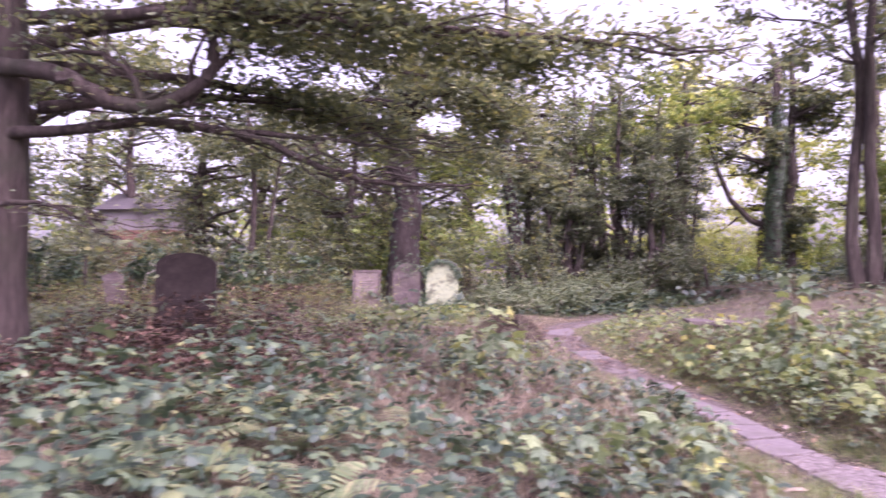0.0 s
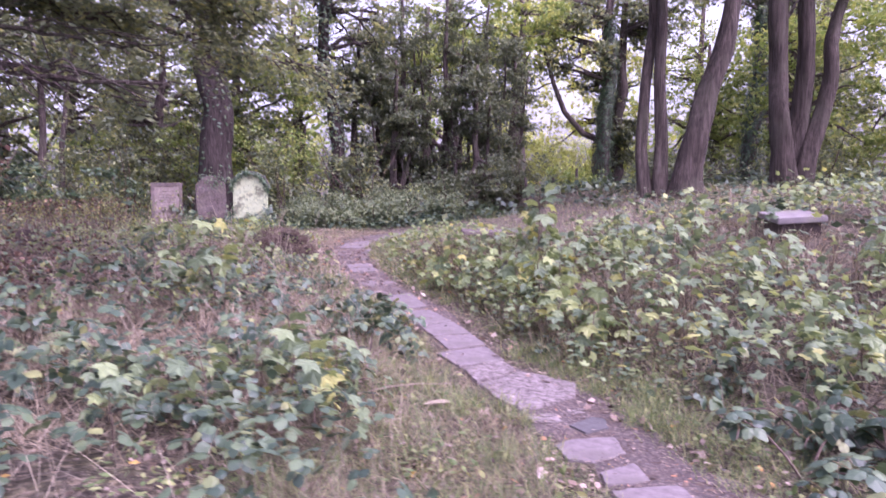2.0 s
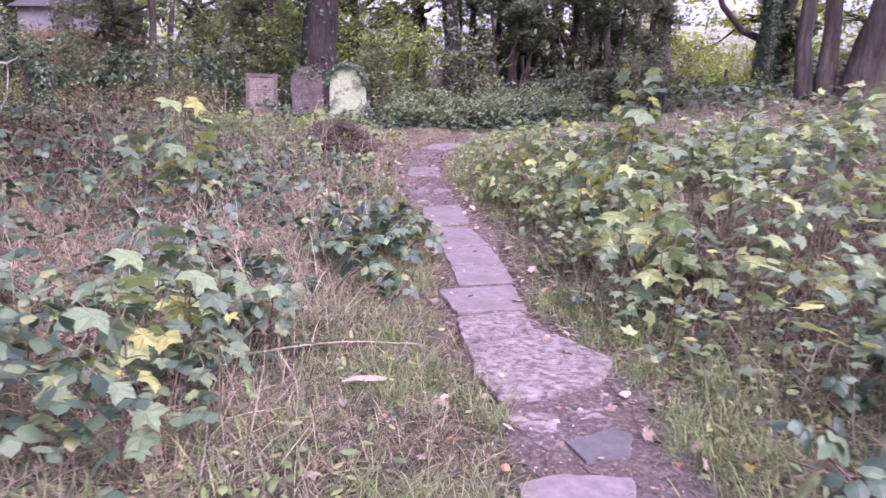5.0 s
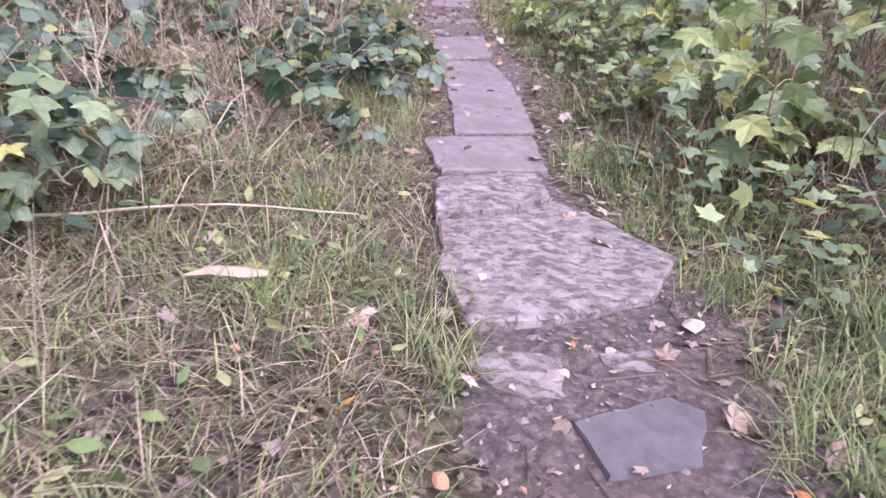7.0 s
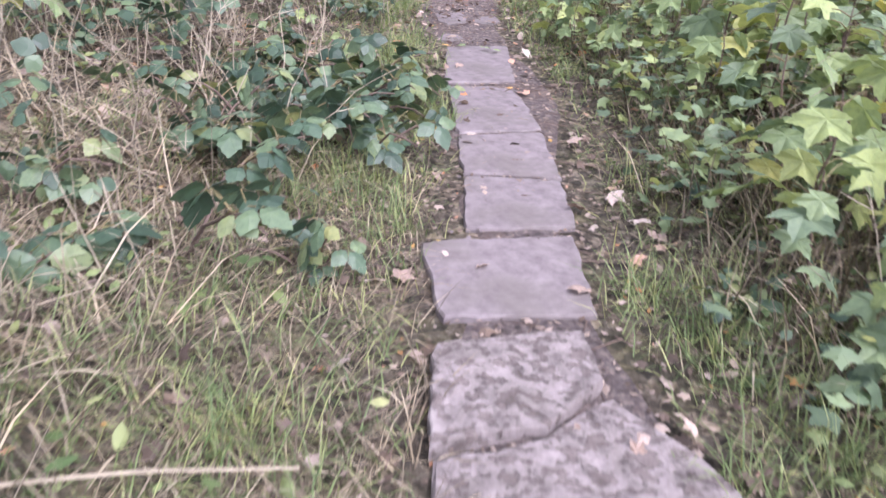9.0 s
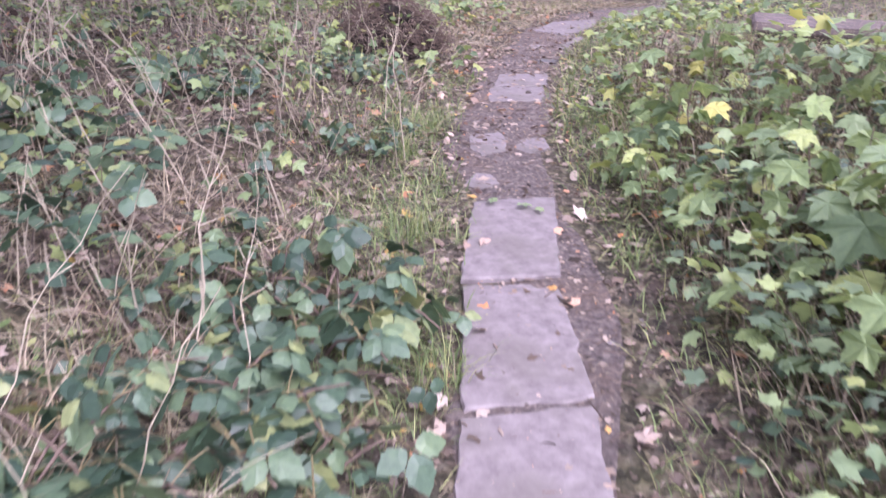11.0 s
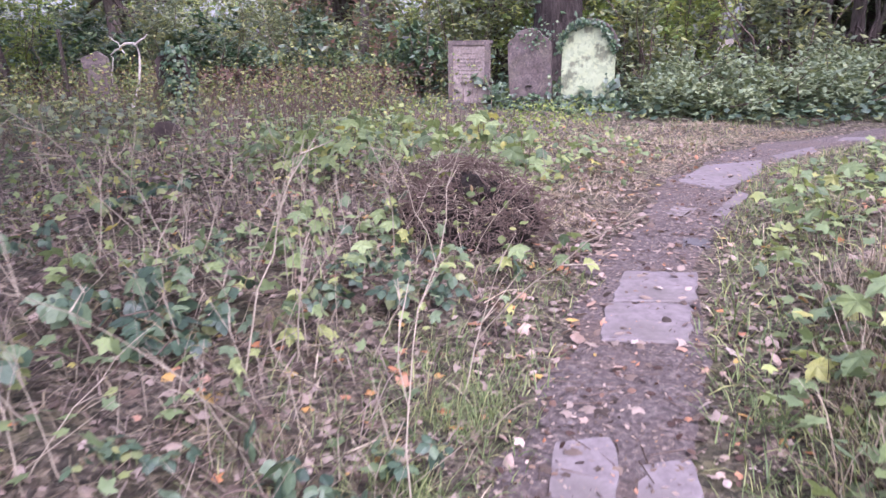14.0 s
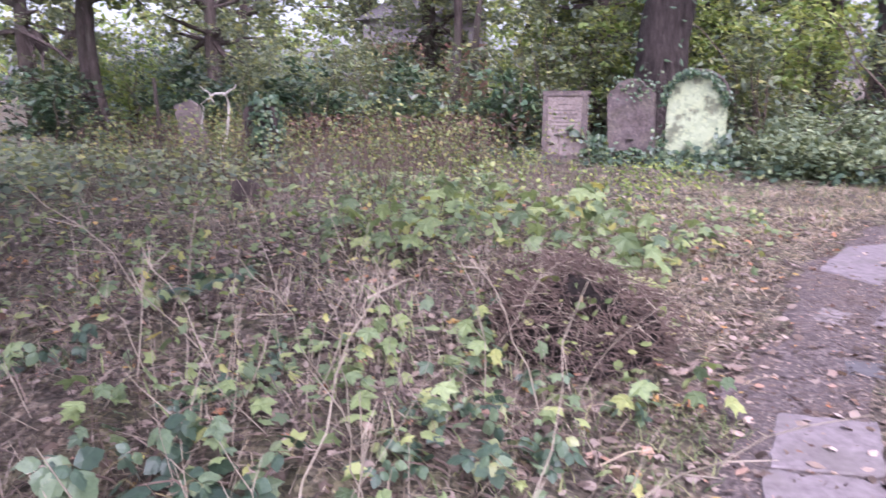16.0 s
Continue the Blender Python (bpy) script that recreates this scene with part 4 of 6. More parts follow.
# third: round-headed, pale green with lichen
gc = thing("headstone", pose(-0.79, GY0 + 0.25, zb, 0, 0.8, -3), "round-headed headstone covered with bright pale-green lichen", "headstone", "three headstones in a row")
part("slab", slab_from(arch(0.55, 1.25, 1.83, 18, 0.8), 0.16, 0.014, 8, 0.008), STONE_C, gc)
rim = [(0.585 * math.cos(math.pi * k / 22), 1.22 + 0.64 * math.sin(math.pi * k / 22) ** 0.8) for k in range(23)]
mesh_part("moulded_rim", *tube([(x, -0.02, z) for x, z in rim], [0.045] * 23, 6), STONE_DARK, gc, "dark mossy moulded rim", True)
part("plinth", box(-0.62, 0.62, -0.17, 0.17, 0, 0.2, 0.02), STONE_B, gc)
# ivy on the second and third
gi = np.random.default_rng(21)
m = 420
a = gi.random(m) * math.pi
pl = np.c_[-0.79 + np.cos(a) * gi.normal(0.57, 0.05, m), np.full(m, GY0 + 0.12) + gi.normal(0, 0.05, m), zb + 1.22 + np.sin(a) * gi.normal(0.6, 0.05, m)]
ivy_patch(pl, np.zeros(m) + gi.normal(0, 0.5, m), 0.06, "dark ivy creeping round a round-headed stone", 22)
m = 150
pl = np.c_[-1.97 + gi.normal(0, 0.28, m), np.full(m, GY0 + 0.04) + gi.normal(0, 0.05, m), zb + 1.58 + gi.normal(0, 0.12, m)]
ivy_patch(pl, gi.normal(0, 0.5, m), 0.055, "ivy draped over the head of a grey stone", 23)
m = 900
pl = np.c_[gi.uniform(-2.9, 0.0, m), np.full(m, GY0 - 0.05) + gi.normal(0, 0.12, m), zb + np.abs(gi.normal(0.2, 0.3, m))]
ok = (np.abs(pl[:, 0] + 1.97) > 0.42) & (np.abs(pl[:, 0] + 0.79) > 0.45) | (pl[:, 2] < zb + 0.4)
pl = pl[ok]
ivy_patch(pl, gi.normal(0, 0.6, len(pl)), 0.085, "ivy growing between headstones", 24)

# dark arched stone at the start, left of the walk
dz = float(height(-4.5, 11.8)) - 0.05
gd = thing("headstone", pose(-4.5, 11.8, dz, -2, 1.0, 14), "dark round-shouldered headstone among dead bracken", "headstone")
part("slab", slab_from(arch(0.48, 1.56, 1.78, 12, 1.0), 0.13, 0.012, 4, 0.006), STONE_DARK, gd)
part("raised_rim", slab_from([(0.5, 0.2)] + [(0.5 * math.cos(math.pi * k / 14), 1.57 + 0.24 * math.sin(math.pi * k / 14)) for k in range(15)] + [(-0.5, 0.2)]
                             + [(-0.43, 0.2)] + [(-0.43 * math.cos(math.pi * k / 14), 1.54 + 0.2 * math.sin(math.pi * k / 14)) for k in range(15)] + [(0.43, 0.2)], 0.17, 0.0), STONE_DARK, gd)

# ledger tomb on the bank
tz = float(height(8.95, 10.6))
gt = thing("ledger_tomb", pose(9.2, 10.6, tz + 0.1, 3.5, -3, -14) @ Matrix.Diagonal((0.68, 0.66, 1.0, 1)), "low ledger tomb with a flat grey stone slab", "tomb")
part("base", box(-0.42, 0.42, -0.6, 0.6, -0.35, 0.2, 0.015), STONE_DARK, gt)
part("ledger", box(-0.52, 0.52, -0.72, 0.72, 0.2, 0.29, 0.014), LEDGER, gt, "flat grey ledger slab")
# low kerbed tomb half hidden on the bank
tz = float(height(5.2, 14.2))
gk = thing("chest_tomb", pose(5.2, 14.3, tz, 0, 1.5, -6), "low mossy chest tomb half buried in plants", "tomb")
part("body", box(-0.52, 0.52, -0.35, 0.5, -0.1, 0.26, 0.02), STONE_DARK, gk)
part("lid", box(-0.58, 0.58, -0.41, 0.56, 0.26, 0.34, 0.015), STONE_B, gk)
# small dark stone in the clearing
bz_ = float(height(-4.4, 16.5))
gs = thing("footstone", pose(-4.4, 16.5, bz_, -4, 3, 20) @ Matrix.Diagonal((1.15, 1.0, 0.8, 1)), "small dark footstone sunk in the ground", "stone")
part("slab", slab_from(arch(0.16, 0.3, 0.42, 8), 0.1, 0.01, 2, 0.01), STONE_DARK, gs)
# ivy-swamped stone and a leaning pale stone among the tall weeds
iz = float(height(-7.5, 19.8))
gv = thing("headstone", pose(-7.45, 19.8, iz, 3, -2, 10), "old headstone swamped by ivy among tall weeds", "headstone")
part("slab", slab_from(arch(0.36, 1.1, 1.4, 10), 0.14, 0.012, 6, 0.01), STONE_DARK, gv)
m = 900
a, zz = gi.random(m) * 6.283, gi.random(m) * 1.45
pl = np.c_[-7.45 + np.cos(a) * 0.42 * (1 - 0.2 * zz), 19.8 + np.sin(a) * 0.24, iz + zz] + gi.normal(0, 0.04, (m, 3))
ivy_patch(pl, a + 1.57, 0.09, "thick ivy over an old headstone", 26)
gl = thing("headstone", pose(-10.0, 20.3, float(height(-10, 20.3)) - 0.05, 4, -7, 20), "leaning brown headstone among tall weeds", "headstone")
part("slab", slab_from([(-0.28, 0), (0.28, 0), (0.28, 1.35), (0.1, 1.5), (-0.28, 1.42)], 0.12, 0.01, 7, 0.01), STONE_B, gl)
for px, py, ph, pt in ((-10.9, 20.0, 2.0, 3), (11.9, 30.0, 1.1, 2), (9.7, 29.4, 1.0, -6), (10.9, 30.4, 0.9, 8)):
    w = thing("wooden_post", pose(px, py, float(height(px, py)) - 0.1, pt, pt, 0), "weathered old wooden post", "post")
    mesh_part("shaft", *tube([(0, 0, 0), (0.01, 0, ph * 0.5), (0, 0.01, ph)], [0.05, 0.045, 0.04] if px < 0 else [0.07, 0.065, 0.055], 7), BARK_PALE if px < 0 else BARK, w)

# ================= heap of brushwood beside the path =================
mx_, my_ = 1.12, 14.2
mz = float(height(mx_, my_)) - 0.06
heap = thing("brushwood_heap", pose(mx_, my_, mz) @ Matrix.Diagonal((1.06, 1.0, 0.96, 1)), "dark heap of dead brushwood and uprooted stems", "heap")
# lumpy near-black core beneath the twigs
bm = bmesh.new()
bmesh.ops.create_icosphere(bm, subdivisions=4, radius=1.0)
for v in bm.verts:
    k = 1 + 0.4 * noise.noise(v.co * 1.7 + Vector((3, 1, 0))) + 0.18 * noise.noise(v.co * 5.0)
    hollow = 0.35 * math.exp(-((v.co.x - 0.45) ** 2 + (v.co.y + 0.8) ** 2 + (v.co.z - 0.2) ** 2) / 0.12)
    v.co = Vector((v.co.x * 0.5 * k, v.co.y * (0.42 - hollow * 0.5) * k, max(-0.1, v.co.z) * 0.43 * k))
part("core", bm, surface("heap_core_dark", [(0.3, (0.008, 0.006, 0.005)), (0.7, (0.035, 0.027, 0.021))], 18.0, 0.95, bump=1.0, dist=0.05), heap)
gt2 = np.random.default_rng(33)


def litter_of_twigs(count, r, lo, hi, length, thick, spread):
    out = []
    for k in range(count):
        a, b = gt2.uniform(0, 6.283), gt2.uniform(lo, hi)
        n3 = 1 + 0.3 * noise.noise(Vector((math.cos(a) * 1.7 + 3, math.sin(a) * 1.7 + 1, b)))
        c = np.array([math.cos(a) * math.cos(b) * 0.56, math.sin(a) * math.cos(b) * 0.46, math.sin(b) * 0.47]) * r * n3
        d = np.array([gt2.normal(), gt2.normal(), gt2.normal() * spread])
        d /= np.linalg.norm(d)
        ln = gt2.uniform(*length)
        out.append(tube(bend(c - d * ln / 2, c + d * ln / 2, 4, gt2.normal(0, 0.12), 0.35, k), [thick, thick, thick * 0.8, thick * 0.4], 3))
    return joined(out)


v, f = litter_of_twigs(2600, 1.03, 0.0, 1.55, (0.06, 0.26), 0.0035, 0.6)
tagged(mesh_part("brushwood", v, f, TWIG_DARK, heap), kind="stuff")
v, f = litter_of_twigs(520, 1.02, 0.3, 1.5, (0.06, 0.24), 0.0022, 0.5)
tagged(mesh_part("straw", v, f, TWIG, heap, "pale dry stems"), kind="stuff")
n = 160
a, b = gt2.uniform(0, 6.283, n), gt2.uniform(0, 1.2, n)
pl = np.c_[np.cos(a) * np.cos(b) * 0.62, np.sin(a) * np.cos(b) * 0.52, np.sin(b) * 0.5]
v, f = strewn(ROUND_V, ROUND_F, pl, turns(gt2.random(n) * 6.28, gt2.normal(0.5, 0.4, n), gt2.random(n) * 6.28), gt2.uniform(0.03, 0.075, n))
tagged(mesh_part("clinging_leaves", v, f, HERB, heap), kind="stuff")

# bare pale branch standing in the weeds
dbz = float(height(-8.1, 19.4))
db = thing("dead_branch", pose(-8.1, 19.4, dbz + 0.05), "bare bleached dead branch standing in weeds", "branch")
for k, (a, b, r) in enumerate([((0, 0, 0), (0.1, 0, 1.45), 0.034), ((0.1, 0, 1.42), (-0.75, 0.1, 1.25), 0.026), ((0.1, 0, 1.42), (0.4, 0, 1.6), 0.026), ((-0.35, 0.05, 1.3), (-0.6, 0, 1.6), 0.014), ((-0.7, 0.1, 1.26), (-0.8, 0.1, 0.7), 0.014)]):
    mesh_part("limb", *tube(bend(a, b, 7, 0.05, 0.25, 60 + k), np.linspace(r, r * 0.4, 7), 6), BLEACHED, db)

# ================= plants that can be told apart =================
MAPLE_ME = []
for k in range(3):
    vv = MAPLE_V.copy()
    vv[1:, 2] += 0.045 * np.sin(np.arange(len(vv) - 1) * (0.3 + 0.12 * k) + k)
    me = bpy.data.meshes.new("leaf")
    me.from_pydata(vv.tolist(), [], MAPLE_F.tolist())
    me.materials.append(MAPLE)
    MAPLE_ME.append(me)
YELLOW_ME = [me.copy() for me in MAPLE_ME]
for me in YELLOW_ME:
    me.materials[0] = MAPLE_YELLOW
TRI_ME = bpy.data.meshes.new("leaf")
TRI_ME.from_pydata(TOOTH_V.tolist(), [], TOOTH_F.tolist())
TRI_ME.materials.append(BRAMBLE)


def sapling(h, pairs, size, seed, leaf_meshes=MAPLE_ME, label="young sycamore sapling with broad lobed yellow-green leaves"):
    g = np.random.default_rng(seed)
    root = thing("sycamore_sapling", pose(0, 0, -50), label, "sapling", "sycamore saplings beside the path")
    sp = bend((0, 0, -0.05), (g.normal(0, 0.06), g.normal(0, 0.06), h), 7, 0, 0.15, seed)
    mesh_part("stem", *tube(sp, np.linspace(0.007, 0.003, 7), 5), TWIG_DARK, root)
    pet = []
    for k in range(pairs):
        t = 0.35 + 0.65 * (k + 0.5) / pairs
        c = np.array([np.interp(t, np.linspace(0, 1, 7), sp[:, i]) for i in range(3)])
        a0 = g.random() * 3.14 + k * 1.57
        for s in (0, math.pi):
            a = a0 + s + g.normal(0, 0.25)
            ln = g.uniform(0.06, 0.13) * (1.25 - 0.5 * t)
            e = c + np.array([math.sin(-a) * ln, math.cos(-a) * ln, g.uniform(0.0, 0.06)])
            pet.append(tube([c, (c + e) / 2 + (0, 0, 0.012), e], [0.0028, 0.0024, 0.002], 4))
            ob = new("leaf", leaf_meshes[g.integers(0, 3)])
            ob.parent = root
            sc = size * g.uniform(0.7, 1.2)
            ob.matrix_local = Matrix.Translation(e) @ Euler((g.normal(-0.62, 0.34), g.normal(0, 0.3), a), "XYZ").to_matrix().to_4x4() @ Matrix.Scale(sc, 4)
    v, f = joined(pet)
    tagged(mesh_part("petiole", v, f, STEM, root), kind="stuff")
    return root


def bramble(reach, count, size, seed):
    g = np.random.default_rng(seed)
    root = thing("bramble", pose(0, 0, -50), "sprawling bramble with dark green toothed leaves in threes", "bramble", "brambles beside the path")
    canes = []
    for k in range(4):
        a = g.random() * 6.283
        e = np.array([math.cos(a), math.sin(a), 0]) * g.uniform(0.5, 1.0) * reach
        e[2] = g.uniform(0.06, 0.25)
        cp = bend((0, 0, -0.03), e, 7, 0.22, 0.15, seed * 7 + k)
        mesh_part("cane", *tube(cp, np.linspace(0.006, 0.003, 7), 5), TWIG_DARK, root)
        for q in range(count // 4):
            t = g.uniform(0.25, 1.0)
            c = np.array([np.interp(t, np.linspace(0, 1, 7), cp[:, i]) for i in range(3)])
            b = g.random() * 6.283
            p = c + np.array([math.sin(-b), math.cos(-b), 0.5]) * g.uniform(0.03, 0.09)
            canes.append(tube([c, (c + p) / 2 + (0, 0, 0.01), p], [0.0025, 0.002, 0.002], 4))
            ob = new("leaf", TRI_ME)
            ob.parent = root
            ob.matrix_local = Matrix.Translation(p) @ Euler((g.normal(-0.5, 0.35), g.normal(0, 0.3), b), "XYZ").to_matrix().to_4x4() @ Matrix.Scale(size * g.uniform(0.7, 1.25), 4)
    v, f = joined(canes)
    tagged(mesh_part("petiole", v, f, STEM, root), kind="stuff")
    return root


def settle(proto, x, y, yaw, s):
    return copy_thing(proto, pose(x, y, float(height(x, y)), 0, 0, yaw) @ Matrix.Scale(s, 4))


def dropped(proto):
    for o in (*proto.children_recursive, proto):
        bpy.data.objects.remove(o)


gp = np.random.default_rng(55)
SAPS = [sapling(h, p, s, 70 + k) for k, (h, p, s) in enumerate([(0.45, 4, 0.14), (0.6, 5, 0.15), (0.72, 6, 0.155), (0.35, 3, 0.14), (0.85, 7, 0.16)])]
YSAPS = [sapling(h, p, s, 80 + k, YELLOW_ME, "small yellowing sycamore sapling in dry grass") for k, (h, p, s) in enumerate([(0.4, 3, 0.2), (0.55, 4, 0.21), (0.34, 2, 0.19)])]
BRAMS = [bramble(r, c, s, 90 + k) for k, (r, c, s) in enumerate([(0.4, 16, 0.13), (0.55, 20, 0.14), (0.3, 12, 0.12), (0.5, 24, 0.12)])]


def plant(protos, count, x0, x1, y0, y1, keep, s0=0.8, s1=1.2):
    done = tries = 0
    while done < count and tries < count * 40:
        tries += 1
        x, y = gp.uniform(x0, x1), gp.uniform(y0, y1)
        if keep(x, y) and bool(clear_of_walk(x, y, 0.6)):
            settle(protos[gp.integers(0, len(protos))], x, y, gp.uniform(0, 360), gp.uniform(s0, s1))
            done += 1


def patchy(x, y, f, s):
    """A smooth field from 0 to 1 that gathers plants in patches."""
    return 0.5 + 0.5 * np.sin(f * x + 1.7 * np.sin(f * 0.7 * y + s)) * np.sin(f * 0.9 * y + 1.3 * np.sin(f * 0.8 * x + 2 * s))


pd = lambda x, y: float(path_distance(x, y))
right_of = lambda x, y: x > np.interp(y, PY, PX)
# saplings on the bank to the right
plant(SAPS, 80, 4.4, 9.5, 5.4, 12.5, lambda x, y: right_of(x, y) and 0.95 + 0.5 * (y > 8.3) + 0.9 * (y < 6.6) < pd(x, y) < 5.2 and math.hypot(x - 8.7, y - 9.9) > 1.1)
plant(YSAPS, 18, 3.2, 6.0, 10.5, 16.0, lambda x, y: right_of(x, y) and 0.55 < pd(x, y) < 2.0, 0.6, 0.9)
plant(YSAPS, 18, 3.8, 5.2, 8.4, 12.0, lambda x, y: right_of(x, y) and 0.62 < pd(x, y) < 1.5, 0.7, 1.0)
for x_, y_, s_ in ((1.05, 13.45, 0.8), (1.75, 13.6, 0.7), (0.7, 13.9, 0.7), (1.2, 12.7, 0.7)):
    settle(BRAMS[gp.integers(0, 4)], x_, y_, gp.uniform(0, 360), s_)
for x_, y_, s_ in ((5.3, 11.0, 1.55), (5.45, 11.25, 1.35), (0.8, 9.1, 1.45), (0.6, 9.35, 1.3), (1.0, 8.9, 1.25), (0.35, 9.0, 1.2)):
    settle(SAPS[4 if s_ > 1.4 else 2], x_, y_, gp.uniform(0, 360), s_)
for x_, y_, s_ in ((5.25, 4.3, 1.35), (5.6, 4.7, 1.4), (5.2, 4.9, 1.2), (5.9, 4.2, 1.4), (5.45, 3.85, 1.3), (5.7, 4.0, 1.6), (6.1, 4.5, 1.5), (6.3, 4.0, 1.5), (5.95, 3.6, 1.4)):
    settle(BRAMS[gp.integers(0, 4)], x_, y_, gp.uniform(0, 360), s_)
# broad plants to the left near the start
plant(SAPS[:2] + SAPS[3:4], 20, 0.6, 2.8, 4.6, 6.4, lambda x, y: pd(x, y) > 1.55, 0.8, 1.1)
plant(BRAMS, 36, -3.0, 2.6, 2.6, 9.2, lambda x, y: pd(x, y) > 1.3 and (x < 0.6 or y > 5.0) and float(patchy(x, y, 1.8, 5)) > 0.42)
plant(BRAMS, 9, -2.0, 2.4, 3.2, 8.0, lambda x, y: pd(x, y) > 1.5 and (x < 0.6 or y > 6.2), 1.05, 1.4)
for x_, y_, s_ in ((2.05, 5.7, 1.1), (2.2, 6.3, 1.0), (1.3, 6.6, 1.2)):
    settle(BRAMS[gp.integers(0, 4)], x_, y_, gp.uniform(0, 360), s_)
for x_, y_, s_ in ((2.35, 5.5, 1.0), (2.0, 5.95, 1.05), (2.5, 6.15, 0.9), (1.7, 5.7, 1.1), (1.4, 6.3, 1.1), (2.2, 5.2, 1.0), (1.9, 4.9, 0.9), (1.5, 5.1, 1.0), (1.15, 5.5, 1.1), (0.9, 5.0, 0.9)):
    settle(SAPS[gp.integers(0, 3)], x_, y_, gp.uniform(0, 360), s_)
plant(BRAMS, 18, 1.9, 3.1, 7.2, 9.4, lambda x, y: 0.5 < pd(x, y) < 1.5, 0.95, 1.3)
plant(BRAMS, 16, 4.9, 6.8, 3.0, 6.2, lambda x, y: pd(x, y) > 1.35, 0.9, 1.3)
plant(BRAMS, 9, 4.3, 6.5, 7.0, 12.0, lambda x, y: 0.6 < pd(x, y) < 2.0 and right_of(x, y), 0.6, 0.9)
plant(BRAMS, 15, -1.5, 2.5, 9.4, 13.4, lambda x, y: pd(x, y) > 0.75, 0.6, 0.95)
plant(SAPS[:1] + SAPS[3:4], 22, -1.8, 2.5, 9.4, 13.6, lambda x, y: pd(x, y) > 0.7, 0.5, 0.75)
plant(SAPS[:2] + YSAPS[:2], 26, 4.5, 5.6, 6.9, 9.8, lambda x, y: right_of(x, y) and 0.85 < pd(x, y) < 1.7, 0.8, 1.2)
plant(YSAPS, 8, 3.7, 4.8, 8.2, 11.5, lambda x, y: right_of(x, y) and 0.6 < pd(x, y) < 1.4, 0.55, 0.8)
for x_, y_, s_ in ((0.62, 11.35, 1.25), (0.35, 11.7, 1.2), (0.85, 11.75, 1.1), (1.35, 12.5, 1.0), (1.6, 12.75, 0.9), (0.1, 10.6, 1.2), (0.5, 10.3, 1.1)):
    settle(BRAMS[gp.integers(0, 4)], x_, y_, gp.uniform(0, 360), s_)
plant(YSAPS, 34, -1.8, 1.3, 14.9, 17.2, lambda x, y: True, 0.75, 1.1)
plant(YSAPS, 10, -2.2, 1.6, 11.6, 13.4, lambda x, y: pd(x, y) > 0.8, 0.45, 0.65)
for x_, y_ in ((0.75, 13.6), (1.0, 13.35), (1.75, 13.55), (2.0, 13.9)):
    settle(YSAPS[gp.integers(0, 3)], x_, y_, gp.uniform(0, 360), 0.6)
for p in SAPS + YSAPS + BRAMS:
    dropped(p)


# ferns
def fern(x, y, count, ln, seed):
    g = np.random.default_rng(seed)
    root = thing("fern", pose(x, y, float(height(x, y))), "pale green fern with arching feathered fronds", "fern")
    for k in range(count):
        a = k * 6.283 / count + g.normal(0, 0.2)
        l_ = ln * g.uniform(0.8, 1.15)
        t = np.linspace(0, 1, 16)
        out = l_ * t * 0.75
        zz = l_ * (0.95 * t - 0.62 * t ** 2.2)
        spine = np.c_[np.cos(a) * out, np.sin(a) * out, zz]
        pieces = [tube(spine[::3], np.linspace(0.006, 0.002, len(spine[::3])), 4)]
        for i in range(2, 16):
            w = l_ * 0.26 * math.sin(math.pi * min(0.98, (i / 16) * 0.85 + 0.12))
            for s in (-1, 1):
                d = np.array([-math.sin(a) * s, math.cos(a) * s, -0.25])
                fwd = np.array([math.cos(a), math.sin(a), 0.15]) * l_ * 0.035
                p = spine[i]
                pieces.append(([p - fwd * 0.5, p + fwd * 0.5, p + d * w * 0.6 + fwd * 0.9, p + d * w + fwd * 0.6, p + d * w * 0.6 - fwd * 0.1], [(0, 1, 2, 3, 4)]))
        v, f = joined(pieces)
        mesh_part("frond", v, f, FERN, root)


for k, (x, y, n, ln) in enumerate([(-0.75, 4.9, 9, 0.95), (-1.2, 6.4, 9, 0.95), (-2.0, 5.4, 9, 1.0), (-1.9, 7.4, 8, 1.0), (-2.6, 8.2, 8, 1.0), (-3.1, 7.2, 9, 1.1), (-0.4, 7.2, 7, 0.6), (-3.4, 18.6, 8, 0.7), (-2.4, 19.4, 7, 0.6), (-0.6, 23.2, 6, 0.5)]):
    fern(x, y, n, ln, 400 + k)


# tall dead stalks
def stalk_mesh(k):
    g = np.random.default_rng(500 + k)
    ln = g.uniform(0.6, 1.3)
    a = g.uniform(0.2, 1.0)
    pts = bend((0, 0, -0.05), (math.sin(a) * ln, 0, math.cos(a) * ln), 8, 0.08, 0.15, 510 + k)
    pieces = [tube(pts, np.linspace(0.0036, 0.0014, 8), 5)]
    for q in range(3):
        i = g.integers(3, 7)
        pieces.append(tube([pts[i], pts[i] + g.normal(0, 0.07, 3) + (0.05, 0, 0.08)], [0.003, 0.0015], 4))
    v, f = joined(pieces)
    me = bpy.data.meshes.new("dead_stalk")
    me.from_pydata(v.tolist(), [], f)
    me.materials.append(TWIG)
    return me


STALKS = [stalk_mesh(k) for k in range(8)]


